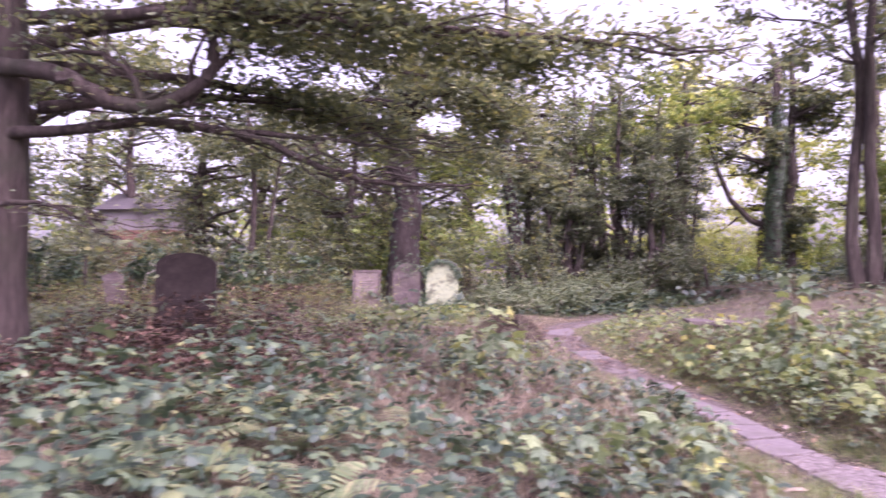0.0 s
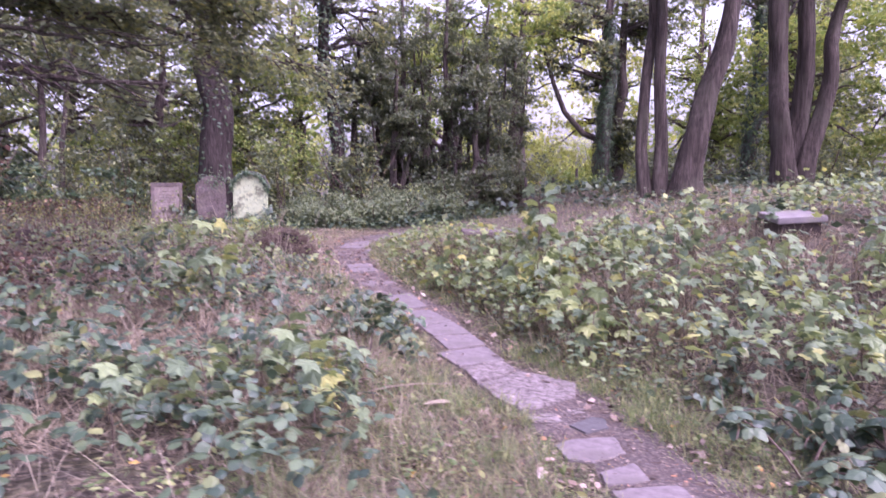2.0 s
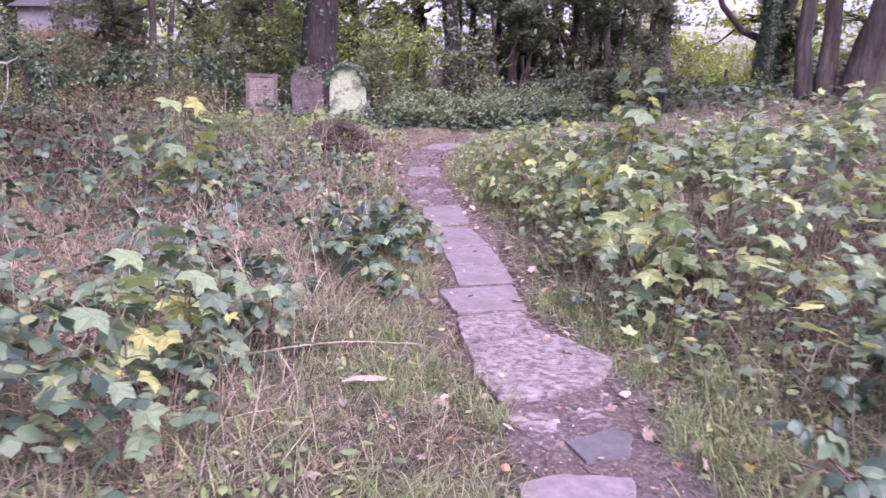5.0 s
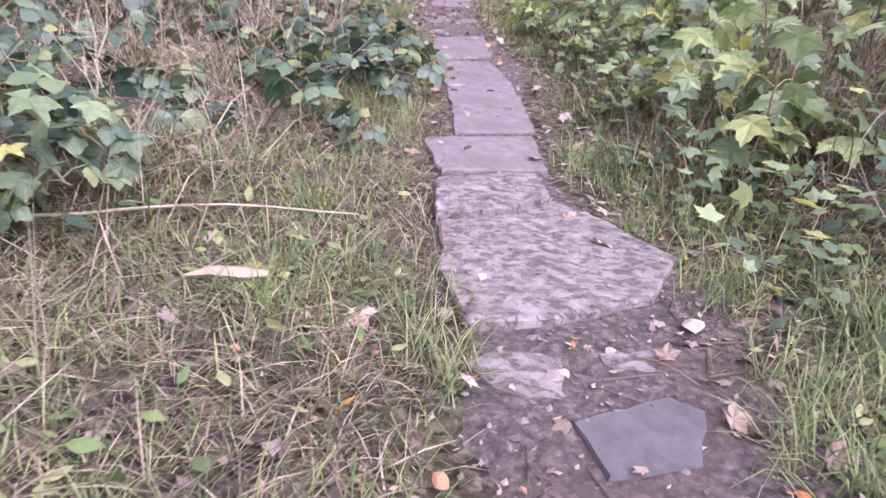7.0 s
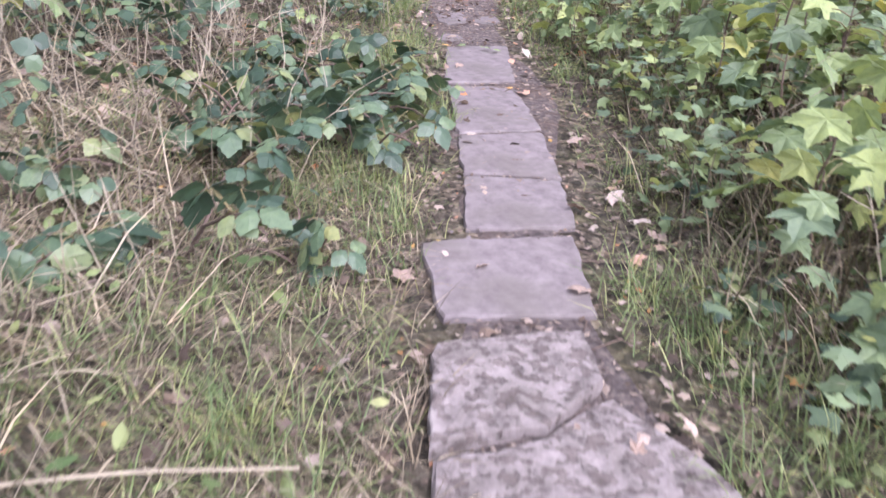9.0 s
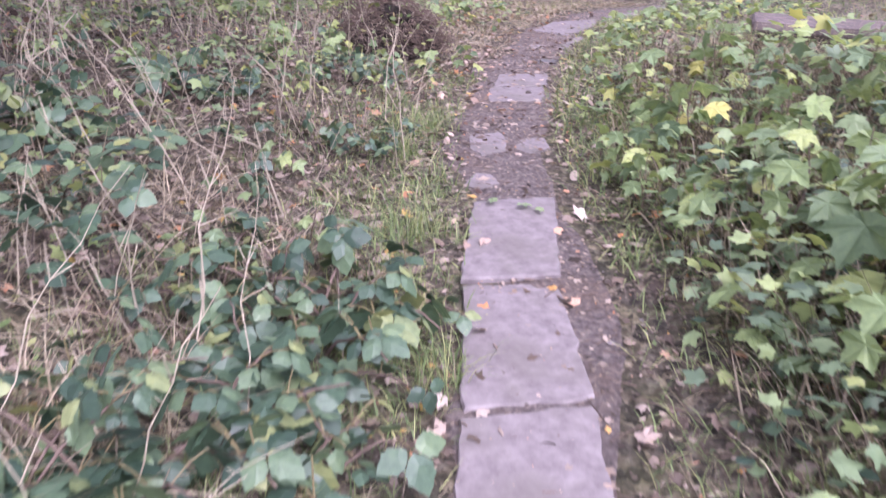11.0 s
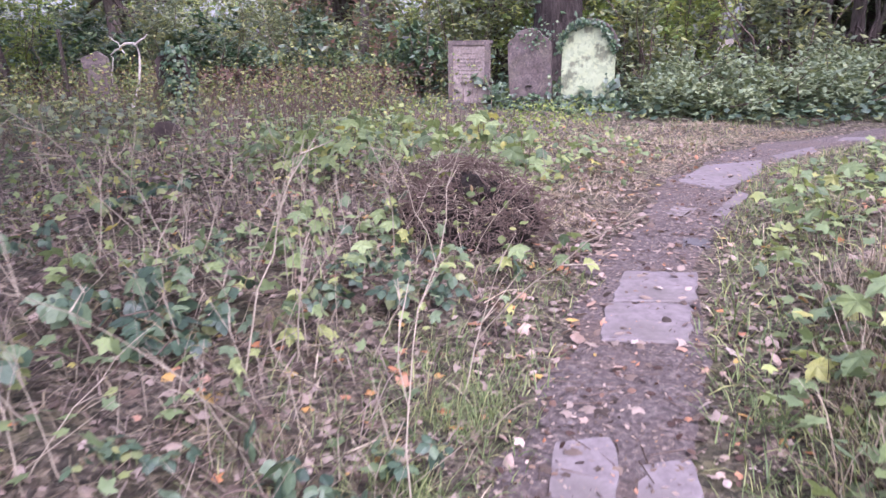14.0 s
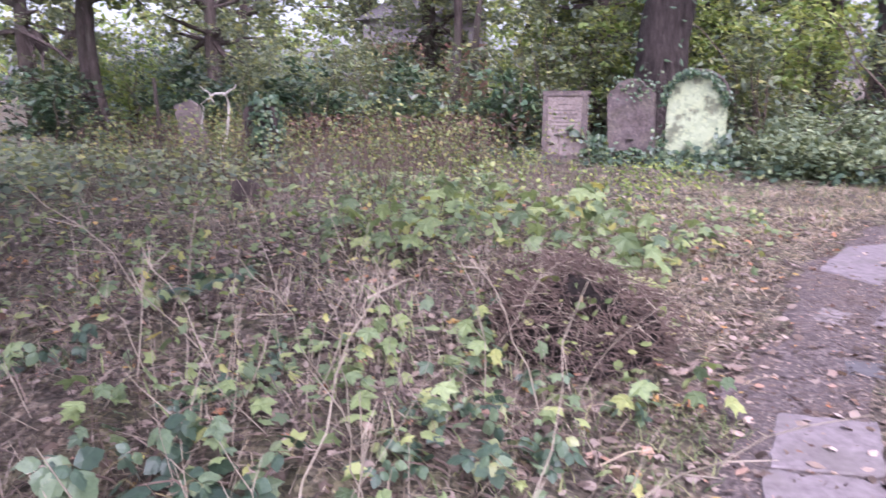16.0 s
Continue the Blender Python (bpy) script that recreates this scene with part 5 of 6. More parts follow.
def stalks(count, x0, x1, y0, y1, keep, s0, s1):
    done = tries = 0
    while done < count and tries < 4000:
        tries += 1
        x, y = gp.uniform(x0, x1), gp.uniform(y0, y1)
        if keep(x, y) and bool(clear_of_walk(x, y, 0.55)):
            ob = new("dead_stalk", STALKS[gp.integers(0, 8)])
            ob.matrix_world = pose(x, y, float(height(x, y)), 0, 0, gp.uniform(0, 360)) @ Matrix.Scale(gp.uniform(s0, s1), 4)
            tagged(ob, "thin straw-coloured dead plant stalk", "stalk", "dead stalks among undergrowth")
            done += 1


stalks(100, -1.6, 2.6, 8.8, 13.6, lambda x, y: pd(x, y) > 0.65, 0.7, 1.3)
stalks(80, -2.5, 2.8, 6.0, 9.5, lambda x, y: pd(x, y) > 0.9, 0.6, 1.0)
stalks(30, 4.4, 7.5, 6.5, 12.0, lambda x, y: pd(x, y) > 0.8, 0.5, 0.9)
stalks(36, -9.0, -2.6, 17.5, 22.0, lambda x, y: True, 0.7, 1.0)


# ================= uncounted growth: grass, litter, low leaves =================
def sprinkle(count, x0, x1, y0, y1, weight, seed, walk_r=0.0):
    """Random places, kept by a weight from 0 to 1 at each; clumped."""
    g = np.random.default_rng(seed)
    x, y = g.uniform(x0, x1, count), g.uniform(y0, y1, count)
    w = weight(x, y)
    ok = g.random(count) < w
    if walk_r:
        x, y = x[ok], y[ok]
        k = clear_of_walk(x, y, walk_r)
        return x[k], y[k], g
    return x[ok], y[ok], g


def side(x, y):
    return np.sign(x - np.interp(y, PY, PX))


def lay(name, tv, tf, x, y, g, mat, lift, tilt, size, label, category, z_extra=None):
    n = len(x)
    z = height(x, y) + lift + (z_extra if z_extra is not None else 0)
    v, f = strewn(tv, tf, np.c_[x, y, z], turns(g.random(n) * 6.283, g.normal(0, tilt, n), g.random(n) * 6.283), g.uniform(*size, n))
    return tagged(mesh_part(name, v, f, mat), label, category, kind="stuff")


def blades(name, x, y, g, mat, size, label, lean=0.35, wide=0.16):
    n = len(x)
    v, f = strewn(BLADE_V, BLADE_F, np.c_[x, y, height(x, y) - 0.01], turns(g.random(n) * 6.283, -np.abs(g.normal(lean, 0.3, n)), g.normal(0, 0.3, n)), np.c_[g.uniform(0.7, 1.4, n) * wide, g.uniform(*size, n), g.uniform(*size, n)])
    return tagged(mesh_part(name, v, f, mat), label, "grass", kind="stuff")


# green and dry grass beside the path
x, y, g = sprinkle(60000, 1.2, 6.4, 1.5, 12.5, lambda x, y: np.clip((path_distance(x, y) - 0.3) * 4, 0, 1) * np.clip(1.9 - path_distance(x, y), 0, 1) * patchy(x, y, 3.0, 1) ** 0.7 * 0.9, 601)
blades("grass", x, y, g, GRASS, (0.05, 0.15), "short green grass beside the path", 0.55, 0.22)
x, y, g = sprinkle(30000, 0.0, 6.6, 1.5, 9.0, lambda x, y: np.clip((path_distance(x, y) - 0.38) * 3, 0, 1) * np.clip(3.2 - path_distance(x, y), 0, 1) * (0.35 + 0.65 * patchy(x, y, 2.4, 4)) * np.where(side(x, y) > 0, 0.45, 0.9), 602)
blades("dry_grass", x, y, g, STRAW, (0.05, 0.17), "matted straw-coloured dead grass", 1.2)
x, y, g = sprinkle(34000, -4.0, 3.2, 9.0, 15.5, lambda x, y: np.clip((path_distance(x, y) - 0.4) * 3, 0, 1) * (0.12 + 0.6 * patchy(x, y, 2.2, 2) ** 2), 603)
blades("dry_grass", x, y, g, STRAW, (0.1, 0.34), "tangled dead grass and fine stalks", 1.2, 0.3)
x, y, g = sprinkle(46000, -0.6, 3.8, 14.6, 22.0, lambda x, y: np.clip((path_distance(x, y) - 0.45) * 3, 0, 1) * np.where(side(x, y) < 0, 0.95, 0.3) * sstep(-0.6, 0.6, x), 604)
blades("dry_grass", x, y, g, STRAW_PALE, (0.08, 0.22), "pale trampled dry grass beyond the brushwood", 1.2, 0.34)
x, y, g = sprinkle(30000, -12.0, 16.0, 12.0, 26.0, lambda x, y: np.clip((path_distance(x, y) - 0.6) * 2, 0, 1) * (0.15 + 0.75 * patchy(x, y, 1.1, 3)), 605)
blades("grass", x, y, g, GRASS, (0.07, 0.18), "rough green grass under trees", 0.45, 0.4)
x, y, g = sprinkle(17000, 7.0, 22.0, 8.0, 30.0, lambda x, y: 0.5 + 0.4 * patchy(x, y, 0.8, 1), 606)
blades("dry_grass", x, y, g, STRAW, (0.15, 0.4), "long tawny grass on the bank", 0.45, 0.4)

# fallen leaves
near_path = lambda x, y: np.exp(-((path_distance(x, y) - 0.42) / 0.3) ** 2)
x, y, g = sprinkle(20000, -4.0, 7.0, 1.0, 22.0, lambda x, y: 0.1 + 0.6 * near_path(x, y) * np.where(path_distance(x, y) < 0.28, 0.5, 1.0), 611)
lay("fallen_leaves", LOBED_V * (0.85, 1, 1.2) - (0, 0.35, 0), LOBED_F, x, y, g, LITTER, 0.02, 0.25, (0.02, 0.06), "brown and tan fallen leaves on the ground", "leaves")
x, y, g = sprinkle(13000, -4.0, 4.0, 8.5, 16.0, lambda x, y: (0.25 + 0.6 * patchy(x, y, 1.6, 7)) * np.clip((path_distance(x, y) - 0.25) * 2, 0.15, 1), 612)
lay("fallen_leaves", LOBED_V * (1, 1, 1.4) - (0, 0.35, 0), LOBED_F, x, y, g, LITTER, 0.02, 0.45, (0.035, 0.085), "crumpled brown sycamore leaves on the ground", "leaves")
gq = np.random.default_rng(620)
PALE_ME = []
for k in range(3):
    vv = (MAPLE_V if k < 2 else OVATE_V) * (1, 1, 0.8 + 0.5 * k) - (0, 0.35, 0)
    me = bpy.data.meshes.new("fallen_leaf")
    me.from_pydata(vv.tolist(), [], (MAPLE_F if k < 2 else OVATE_F).tolist())
    me.materials.append(PALE_LEAF)
    PALE_ME.append(me)
made = 0
while made < 110:
    y_ = gq.uniform(4.2, 15.0)
    x_ = float(np.interp(y_, PY, PX)) + gq.choice((-1, 1)) * abs(gq.normal(0.38, 0.2))
    ob = new("fallen_leaf", PALE_ME[gq.integers(0, 3)])
    ob.matrix_world = pose(x_, y_, float(height(x_, y_)) + 0.035, gq.normal(0, 22), gq.normal(0, 22), gq.uniform(0, 360)) @ Matrix.Scale(gq.uniform(0.04, 0.1), 4)
    tagged(ob, "pale curled fallen leaf beside the path", "leaf", "fallen leaves along the path")
    made += 1

for k, (x_, y_, yaw, s_) in enumerate(((3.02, 10.62, 40, 0.07), (3.17, 10.66, 200, 0.08), (3.3, 10.6, 110, 0.06))):
    ob = new("fallen_leaf", MAPLE_ME[k])
    ob.matrix_world = pose(x_, y_, float(height(x_, y_)) + 0.045, 8, -6, yaw) @ Matrix.Scale(s_, 4)
    tagged(ob, "fresh green leaf lying on a flagstone", "leaf", "fallen leaves along the path")
sp_ = thing("wood_splinter", pose(3.1, 5.75, float(height(3.1, 5.75)) + 0.07, 4, 6, 20), "pale broken splinter of wood in grass", "wood")
mesh_part("shard", *tube([(-0.11, 0, 0), (-0.04, 0.01, 0.012), (0.05, 0, 0.016), (0.12, 0.015, 0.01)], [0.004, 0.018, 0.024, 0.012], 5), TWIG, sp_)
stick = thing("fallen_stick", pose(0, 0, 0), "long thin dry stick lying in grass", "stick")
sk = bend((2.35, 5.98, 0), (3.31, 6.42, 0), 8, 0, 0.12, 77)
sk[:, 2] = height(sk[:, 0], sk[:, 1]) + 0.075
mesh_part("rod", *tube(sk, np.linspace(0.0065, 0.0035, 8), 6), TWIG, stick)

x, y, g = sprinkle(5000, 1.8, 4.2, 10.8, 20.0, lambda x, y: np.where(path_distance(x, y) < 0.55, 0.3, 0.1) * (0.2 + 0.8 * patchy(x, y, 3.0, 18)), 613)
lay("fallen_leaves", OVATE_V * (1.2, 1, 1.2) - (0, 0.4, 0), OVATE_F, x, y, g, BRACKEN, 0.02, 0.5, (0.018, 0.05), "brown leaves trodden into the path", "leaves")
x, y, g = sprinkle(2400, 1.0, 5.6, 2.8, 9.6, lambda x, y: np.clip((path_distance(x, y) - 0.35) * 3, 0, 1) * (0.2 + 0.5 * patchy(x, y, 2.8, 17)), 614)
lay("fallen_leaves", LOBED_V * (0.9, 1, 1.5) - (0, 0.35, 0), LOBED_F, x, y, g, LITTER, 0.04, 0.7, (0.025, 0.075), "crumpled brown leaves caught in grass", "leaves")
x, y, g = sprinkle(9000, 1.0, 5.4, 2.6, 9.6, lambda x, y: np.clip((path_distance(x, y) - 0.38) * 3, 0, 1) * patchy(x, y, 3.1, 19) ** 2.5, 615)
lay("grass_herbs", OVATE_V * (0.8, 1, 1), OVATE_F, x, y, g, GRASS, 0.02, 0.6, (0.025, 0.07), "small green herbs in the grass", "undergrowth", g.random(len(x)) * 0.07)
# low leaves that thicken the undergrowth
x, y, g = sprinkle(22000, -6.0, 3.0, 1.0, 10.5, lambda x, y: np.clip((path_distance(x, y) - 1.25) * 1.5, 0, 1) * (0.02 + 0.98 * patchy(x, y, 1.8, 5) ** 2.2) * np.where(x < 0.8, 0.72, 0.25), 631, 0.6)
lay("bramble_leaves", TRI_V, TRI_F, x, y, g, BRAMBLE, 0.06, 0.55, (0.1, 0.19), "mass of dark green bramble leaves", "undergrowth", (np.abs(g.normal(0.12, 0.12, len(x))) + 0.12 * patchy(x, y, 1.8, 5)) * (1 + 1.6 * sstep(1.2, -1.0, x)))
x, y, g = sprinkle(26000, 4.2, 12.0, 5.0, 16.0, lambda x, y: np.clip((path_distance(x, y) - 1.0 - 0.4 * (y > 8)) * 1.5, 0, 1) * np.where(side(x, y) > 0, 1, 0) * (0.2 + 0.8 * patchy(x, y, 1.5, 6) ** 1.5) * 0.42 * (1 - sstep(11.8, 13.4, y)) * np.where(np.hypot(x - 8.7, y - 9.9) < 1.2, 0.1, 1.0), 632, 0.6)
lay("sapling_leaves", LOBED_V - (0, 0.35, 0), LOBED_F, x, y, g, MAPLE, 0.1, 0.6, (0.08, 0.15), "mass of lobed green sycamore leaves on the bank", "undergrowth", np.abs(g.normal(0.16, 0.16, len(x))) + 0.2 * patchy(x, y, 1.5, 6))
x, y, g = sprinkle(26000, 4.0, 8.0, 6.0, 14.0, lambda x, y: np.clip((path_distance(x, y) - 0.45) * 2, 0, 1) * np.where(side(x, y) > 0, 0.09, 0), 633, 0.5)
lay("ground_ivy", ROUND_V, ROUND_F, x, y, g, BRAMBLE, 0.03, 0.4, (0.04, 0.08), "small dark ground leaves under saplings", "undergrowth", np.abs(g.normal(0.05, 0.05, len(x))))
x, y, g = sprinkle(16000, -5.0, 3.0, 9.0, 19.0, lambda x, y: np.clip((path_distance(x, y) - 0.6) * 2, 0, 1) * np.where(side(x, y) < 0, 1, 0.2) * patchy(x, y, 1.3, 8) ** 2.0 * 0.55, 634, 0.5)
lay("ground_leaves", LOBED_V - (0, 0.35, 0), LOBED_F, x, y, g, MAPLE_YELLOW, 0.03, 0.65, (0.04, 0.1), "scattered low green and yellow leaves", "undergrowth", np.abs(g.normal(0.08, 0.09, len(x))))
x, y, g = sprinkle(26000, -13.0, -1.0, 14.5, 24.0, lambda x, y: sstep(16.5, 20, y + 1.5 * np.sin(x * 1.3)) * sstep(-6.5, -8.5, x) * np.where((x > -4.5) & (y > 21.0), 0.15, 1.0) * (0.1 + 0.6 * patchy(x, y, 1.3, 9)), 635)
lay("weed_leaves", CHIP_V * (1.2, 1, 1), CHIP_F, x, y, g, HERB, 0.1, 0.9, (0.04, 0.085), "tall yellowing weeds and nettles", "undergrowth", g.random(len(x)) ** 1.3 * 1.1 * sstep(14, 20, y) * np.where(x > -4.5, 0.5, 1.0))
x, y, g = sprinkle(12000, -9.0, 6.0, 22.4, 26.0, lambda x, y: np.where((x < 0) & (x > -4.6) & (y < 24.1), 0.25, 1.0) * np.clip((path_distance(x, y) - 0.7) * 1.5, 0, 1) * (0.2 + 0.6 * patchy(x, y, 1.2, 10)), 636)
lay("bramble_leaves", ROUND_V, ROUND_F, x, y, g, BRAMBLE, 0.05, 0.5, (0.09, 0.16), "low bramble and ivy under the trees", "undergrowth", np.abs(g.normal(0.1, 0.12, len(x))))
x, y, g = sprinkle(22000, -14.0, 24.0, 24.0, 44.0, lambda x, y: 0.35 + 0.4 * patchy(x, y, 0.5, 11), 637)
lay("undergrowth", CHIP_V * (1.5, 1, 1), CHIP_F, x, y, g, BRAMBLE, 0.05, 0.5, (0.18, 0.34), "dim undergrowth of leaves beneath the trees", "undergrowth", np.abs(g.normal(0.2, 0.22, len(x))))
x, y, g = sprinkle(9000, -6.5, -1.0, 5.8, 12.0, lambda x, y: 0.25 + 0.55 * patchy(x, y, 1.4, 12), 638)
lay("dead_bracken", OVATE_V, OVATE_F, x, y, g, BRACKEN, 0.1, 0.8, (0.035, 0.08), "rusty dead bracken and withered leaves", "undergrowth", g.random(len(x)) * 0.7)

x, y, g = sprinkle(12000, -16.0, -4.4, 22.0, 26.0, lambda x, y: 0.3 + 0.6 * patchy(x, y, 1.0, 13), 639)
lay("dead_bracken", CHIP_V, CHIP_F, x, y, g, BRACKEN, 0.05, 0.8, (0.09, 0.17), "dark red-brown dead bracken at the wood's edge", "undergrowth", g.random(len(x)) * 0.95)
x, y, g = sprinkle(9000, -5.8, -2.4, 8.2, 11.6, lambda x, y: 0.3 + 0.7 * patchy(x, y, 2.0, 14), 640)
lay("dead_bracken", OVATE_V, OVATE_F, x, y, g, BRACKEN, 0.1, 0.8, (0.04, 0.09), "withered red-brown growth before a dark gravestone", "undergrowth", g.random(len(x)) * (0.4 + 0.7 * patchy(x, y, 2.6, 15)))
# matted grass and straw close to the walk
near = lambda x, y: np.clip((path_distance(x, y) - 0.28) * 6, 0, 1)
x, y, g = sprinkle(64000, 1.6, 5.8, 2.8, 9.4, lambda x, y: near(x, y) * (0.25 + 0.75 * patchy(x, y, 2.6, 21) ** 1.6) * 0.5, 651)
blades("grass", x, y, g, GRASS, (0.06, 0.2), "fine green grass tufts beside the path", 0.6)
x, y, g = sprinkle(46000, 1.0, 5.8, 2.8, 9.4, lambda x, y: near(x, y) * (0.4 + 0.5 * patchy(x, y, 2.0, 23)), 652)
blades("dry_grass", x, y, g, STRAW, (0.06, 0.2), "flattened straw and dead grass beside the path", 1.3)
x, y, g = sprinkle(26000, -4.0, 2.8, 5.0, 10.0, lambda x, y: np.clip((path_distance(x, y) - 0.7) * 2, 0, 1) * (1 - 0.7 * patchy(x, y, 1.8, 5)) * 0.9, 653)
blades("dry_grass", x, y, g, STRAW_PALE, (0.18, 0.5), "bleached dead grass between brambles", 0.95, 0.24)
x, y, g = sprinkle(24000, 4.0, 9.5, 5.5, 14.0, lambda x, y: np.clip((path_distance(x, y) - 0.7) * 2, 0, 1) * np.where(side(x, y) > 0, 0.6, 0) * (1 - 0.6 * patchy(x, y, 1.5, 6)), 654)
blades("dry_grass", x, y, g, STRAW, (0.15, 0.4), "brown dead grass among saplings", 0.6, 0.28)
x, y, g = sprinkle(9000, 1.8, 3.75, 3.8, 6.8, lambda x, y: near(x, y) * (0.45 + 0.55 * patchy(x, y, 3.3, 25)), 656)
blades("dry_grass", x, y, g, STRAW, (0.07, 0.2), "tangled straw and dead grass left of the path", 0.95, 0.2)
x, y, g = sprinkle(4500, 1.8, 3.75, 3.8, 6.8, lambda x, y: near(x, y) * patchy(x, y, 2.7, 27) ** 1.5, 657)
blades("grass", x, y, g, GRASS, (0.1, 0.26), "longer green grass left of the path", 0.7, 0.2)
# green verge on the path's right beyond the saplings
x, y, g = sprinkle(13000, 2.8, 5.2, 10.0, 19.0, lambda x, y: np.where(side(x, y) > 0, 1, 0) * near(x, y) * np.clip(2.0 - path_distance(x, y), 0, 1) * (0.3 + 0.7 * patchy(x, y, 2.2, 51)), 671)
blades("grass", x, y, g, GRASS, (0.08, 0.2), "green grass verge beside the path", 0.6, 0.3)
x, y, g = sprinkle(5200, 2.8, 5.6, 9.6, 18.0, lambda x, y: np.where(side(x, y) > 0, 1, 0) * np.clip((path_distance(x, y) - 0.5) * 3, 0, 1) * patchy(x, y, 1.9, 53) * 0.8, 672, 0.5)
lay("herb_leaves", LOBED_V - (0, 0.35, 0), LOBED_F, x, y, g, MAPLE_YELLOW, 0.03, 0.6, (0.05, 0.12), "low yellow-green seedlings beside the path", "undergrowth", g.random(len(x)) * 0.22)
x, y, g = sprinkle(16000, 1.4, 3.2, 9.0, 14.0, lambda x, y: np.where(side(x, y) < 0, 1, 0) * near(x, y) * np.clip(1.3 - path_distance(x, y), 0, 1) * patchy(x, y, 2.4, 55), 673)
blades("grass", x, y, g, GRASS, (0.05, 0.14), "green grass tufts along the path", 0.6, 0.26)
# tangle of dead stems over the clearing
x, y, g = sprinkle(52000, -4.5, 2.7, 9.0, 15.5, lambda x, y: np.clip((path_distance(x, y) - 0.55) * 3, 0, 1) * (0.2 + 0.5 * patchy(x, y, 1.9, 61)), 681)
blades("dead_stems", x, y, g, DEADSTEM, (0.1, 0.32), "brown tangle of dead stems over leaf litter", 1.15, 0.3)
# separate tufts of longer grass at the path's edges
gt3 = np.random.default_rng(690)
tx_, ty_ = [], []
for k in range(70):
    cy_ = gt3.uniform(4.6, 12.5)
    cx_ = float(np.interp(cy_, PY, PX)) + gt3.choice((-1, 1)) * gt3.uniform(0.4, 1.0)
    m_ = gt3.integers(30, 90)
    tx_.append(cx_ + gt3.normal(0, 0.06, m_))
    ty_.append(cy_ + gt3.normal(0, 0.06, m_))
x, y = np.concatenate(tx_), np.concatenate(ty_)
blades("grass_tufts", x, y, gt3, GRASS, (0.12, 0.26), "fresh green grass tufts at the path's edge", 0.45)
x, y, g = sprinkle(34000, 1.9, 3.6, 3.6, 8.4, lambda x, y: near(x, y) * np.where(side(x, y) < 0, 1.0, 0) * (0.4 + 0.6 * patchy(x, y, 2.9, 92)), 691)
blades("dry_grass", x, y, g, STRAW, (0.08, 0.3), "matted fine straw left of the path", 1.3)
x, y, g = sprinkle(22000, 3.5, 6.4, 7.0, 14.0, lambda x, y: np.where(side(x, y) > 0, 0.8, 0) * np.clip((path_distance(x, y) - 0.55) * 3, 0, 1), 692, 0.4)
blades("dry_grass", x, y, g, STRAW, (0.14, 0.4), "tall pale dead grass beside the path", 0.5, 0.26)
# sparse growth over the rest of the ground
x, y, g = sprinkle(60000, -18.0, 24.0, -10.0, 27.0, lambda x, y: np.clip((path_distance(x, y) - 1.1) * 1.2, 0, 1) * np.where((x > -7.5) & (x < 9) & (y > 1.5) & (y < 23.5), 0.0, 1.0) * (0.15 + 0.85 * patchy(x, y, 0.8, 71) ** 1.5), 693, 0.7)
lay("undergrowth", CHIP_V * (1.5, 1, 1), CHIP_F, x, y, g, BRAMBLE, 0.04, 0.45, (0.1, 0.2), "patchy low undergrowth over woodland ground", "undergrowth", np.abs(g.normal(0.1, 0.1, len(x))))
x, y, g = sprinkle(40000, -18.0, 24.0, -10.0, 27.0, lambda x, y: np.clip((path_distance(x, y) - 0.5) * 1.2, 0, 1) * np.where((x > -6) & (x < 9) & (y > 1.5) & (y < 15.5), 0.0, 1.0) * 0.5, 694)
lay("fallen_leaves", CHIP_V * (1.4, 1, 1), CHIP_F, x, y, g, LITTER, 0.02, 0.3, (0.05, 0.11), "brown leaf litter under the outer trees", "leaves")
# bits of twig and crumbled leaf on the trodden earth
x, y, g = sprinkle(30000, 1.5, 5.6, 3.2, 20.0, lambda x, y: np.where(path_distance(x, y) < 0.75, 0.8, 0.1), 655)
lay("leaf_crumbs", CHIP_V * (1, 1, 1.5), CHIP_F, x, y, g, LITTER, 0.018, 0.3, (0.012, 0.035), "crumbled leaf and bark bits on the earth", "litter")
x, y, g = sprinkle(5000, 1.5, 5.8, 3.2, 18.0, lambda x, y: np.where(path_distance(x, y) < 0.9, 0.6, 0.12), 656)
n = len(x)
BIT_V = np.array([(-0.5, -0.02, 0), (-0.5, 0.02, 0), (-0.5, 0, 0.035), (0.5, -0.012, 0.01), (0.5, 0.012, 0.01), (0.5, 0, 0.03)])
BIT_F = np.array([(0, 3, 4), (0, 4, 1), (1, 4, 5), (1, 5, 2), (2, 5, 3), (2, 3, 0)])
v, f = strewn(BIT_V, BIT_F, np.c_[x, y, height(x, y) + 0.014], turns(g.random(n) * 6.28, g.normal(0, 0.1, n), g.random(n) * 6.28), g.uniform(0.04, 0.16, n))
tagged(mesh_part("twig_bits", v, f, TWIG_DARK), "small broken twigs on the path", "litter", kind="stuff")
PEB_V = np.array([(1, 0, 0.1), (0.3, 0.8, 0.05), (-0.7, 0.6, 0.1), (-0.9, -0.3, 0.05), (0.1, -0.9, 0.1), (0, 0, 0.55)])
PEB_F = np.array([(0, 1, 5), (1, 2, 5), (2, 3, 5), (3, 4, 5), (4, 0, 5)])
x, y, g = sprinkle(350, 2.0, 5.4, 3.4, 16.0, lambda x, y: np.where(path_distance(x, y) < 0.6, 0.6, 0.03), 657)
lay("pebbles", PEB_V, PEB_F, x, y, g, FLAG, 0.008, 0.08, (0.006, 0.022), "small stones pressed into the path", "stones")
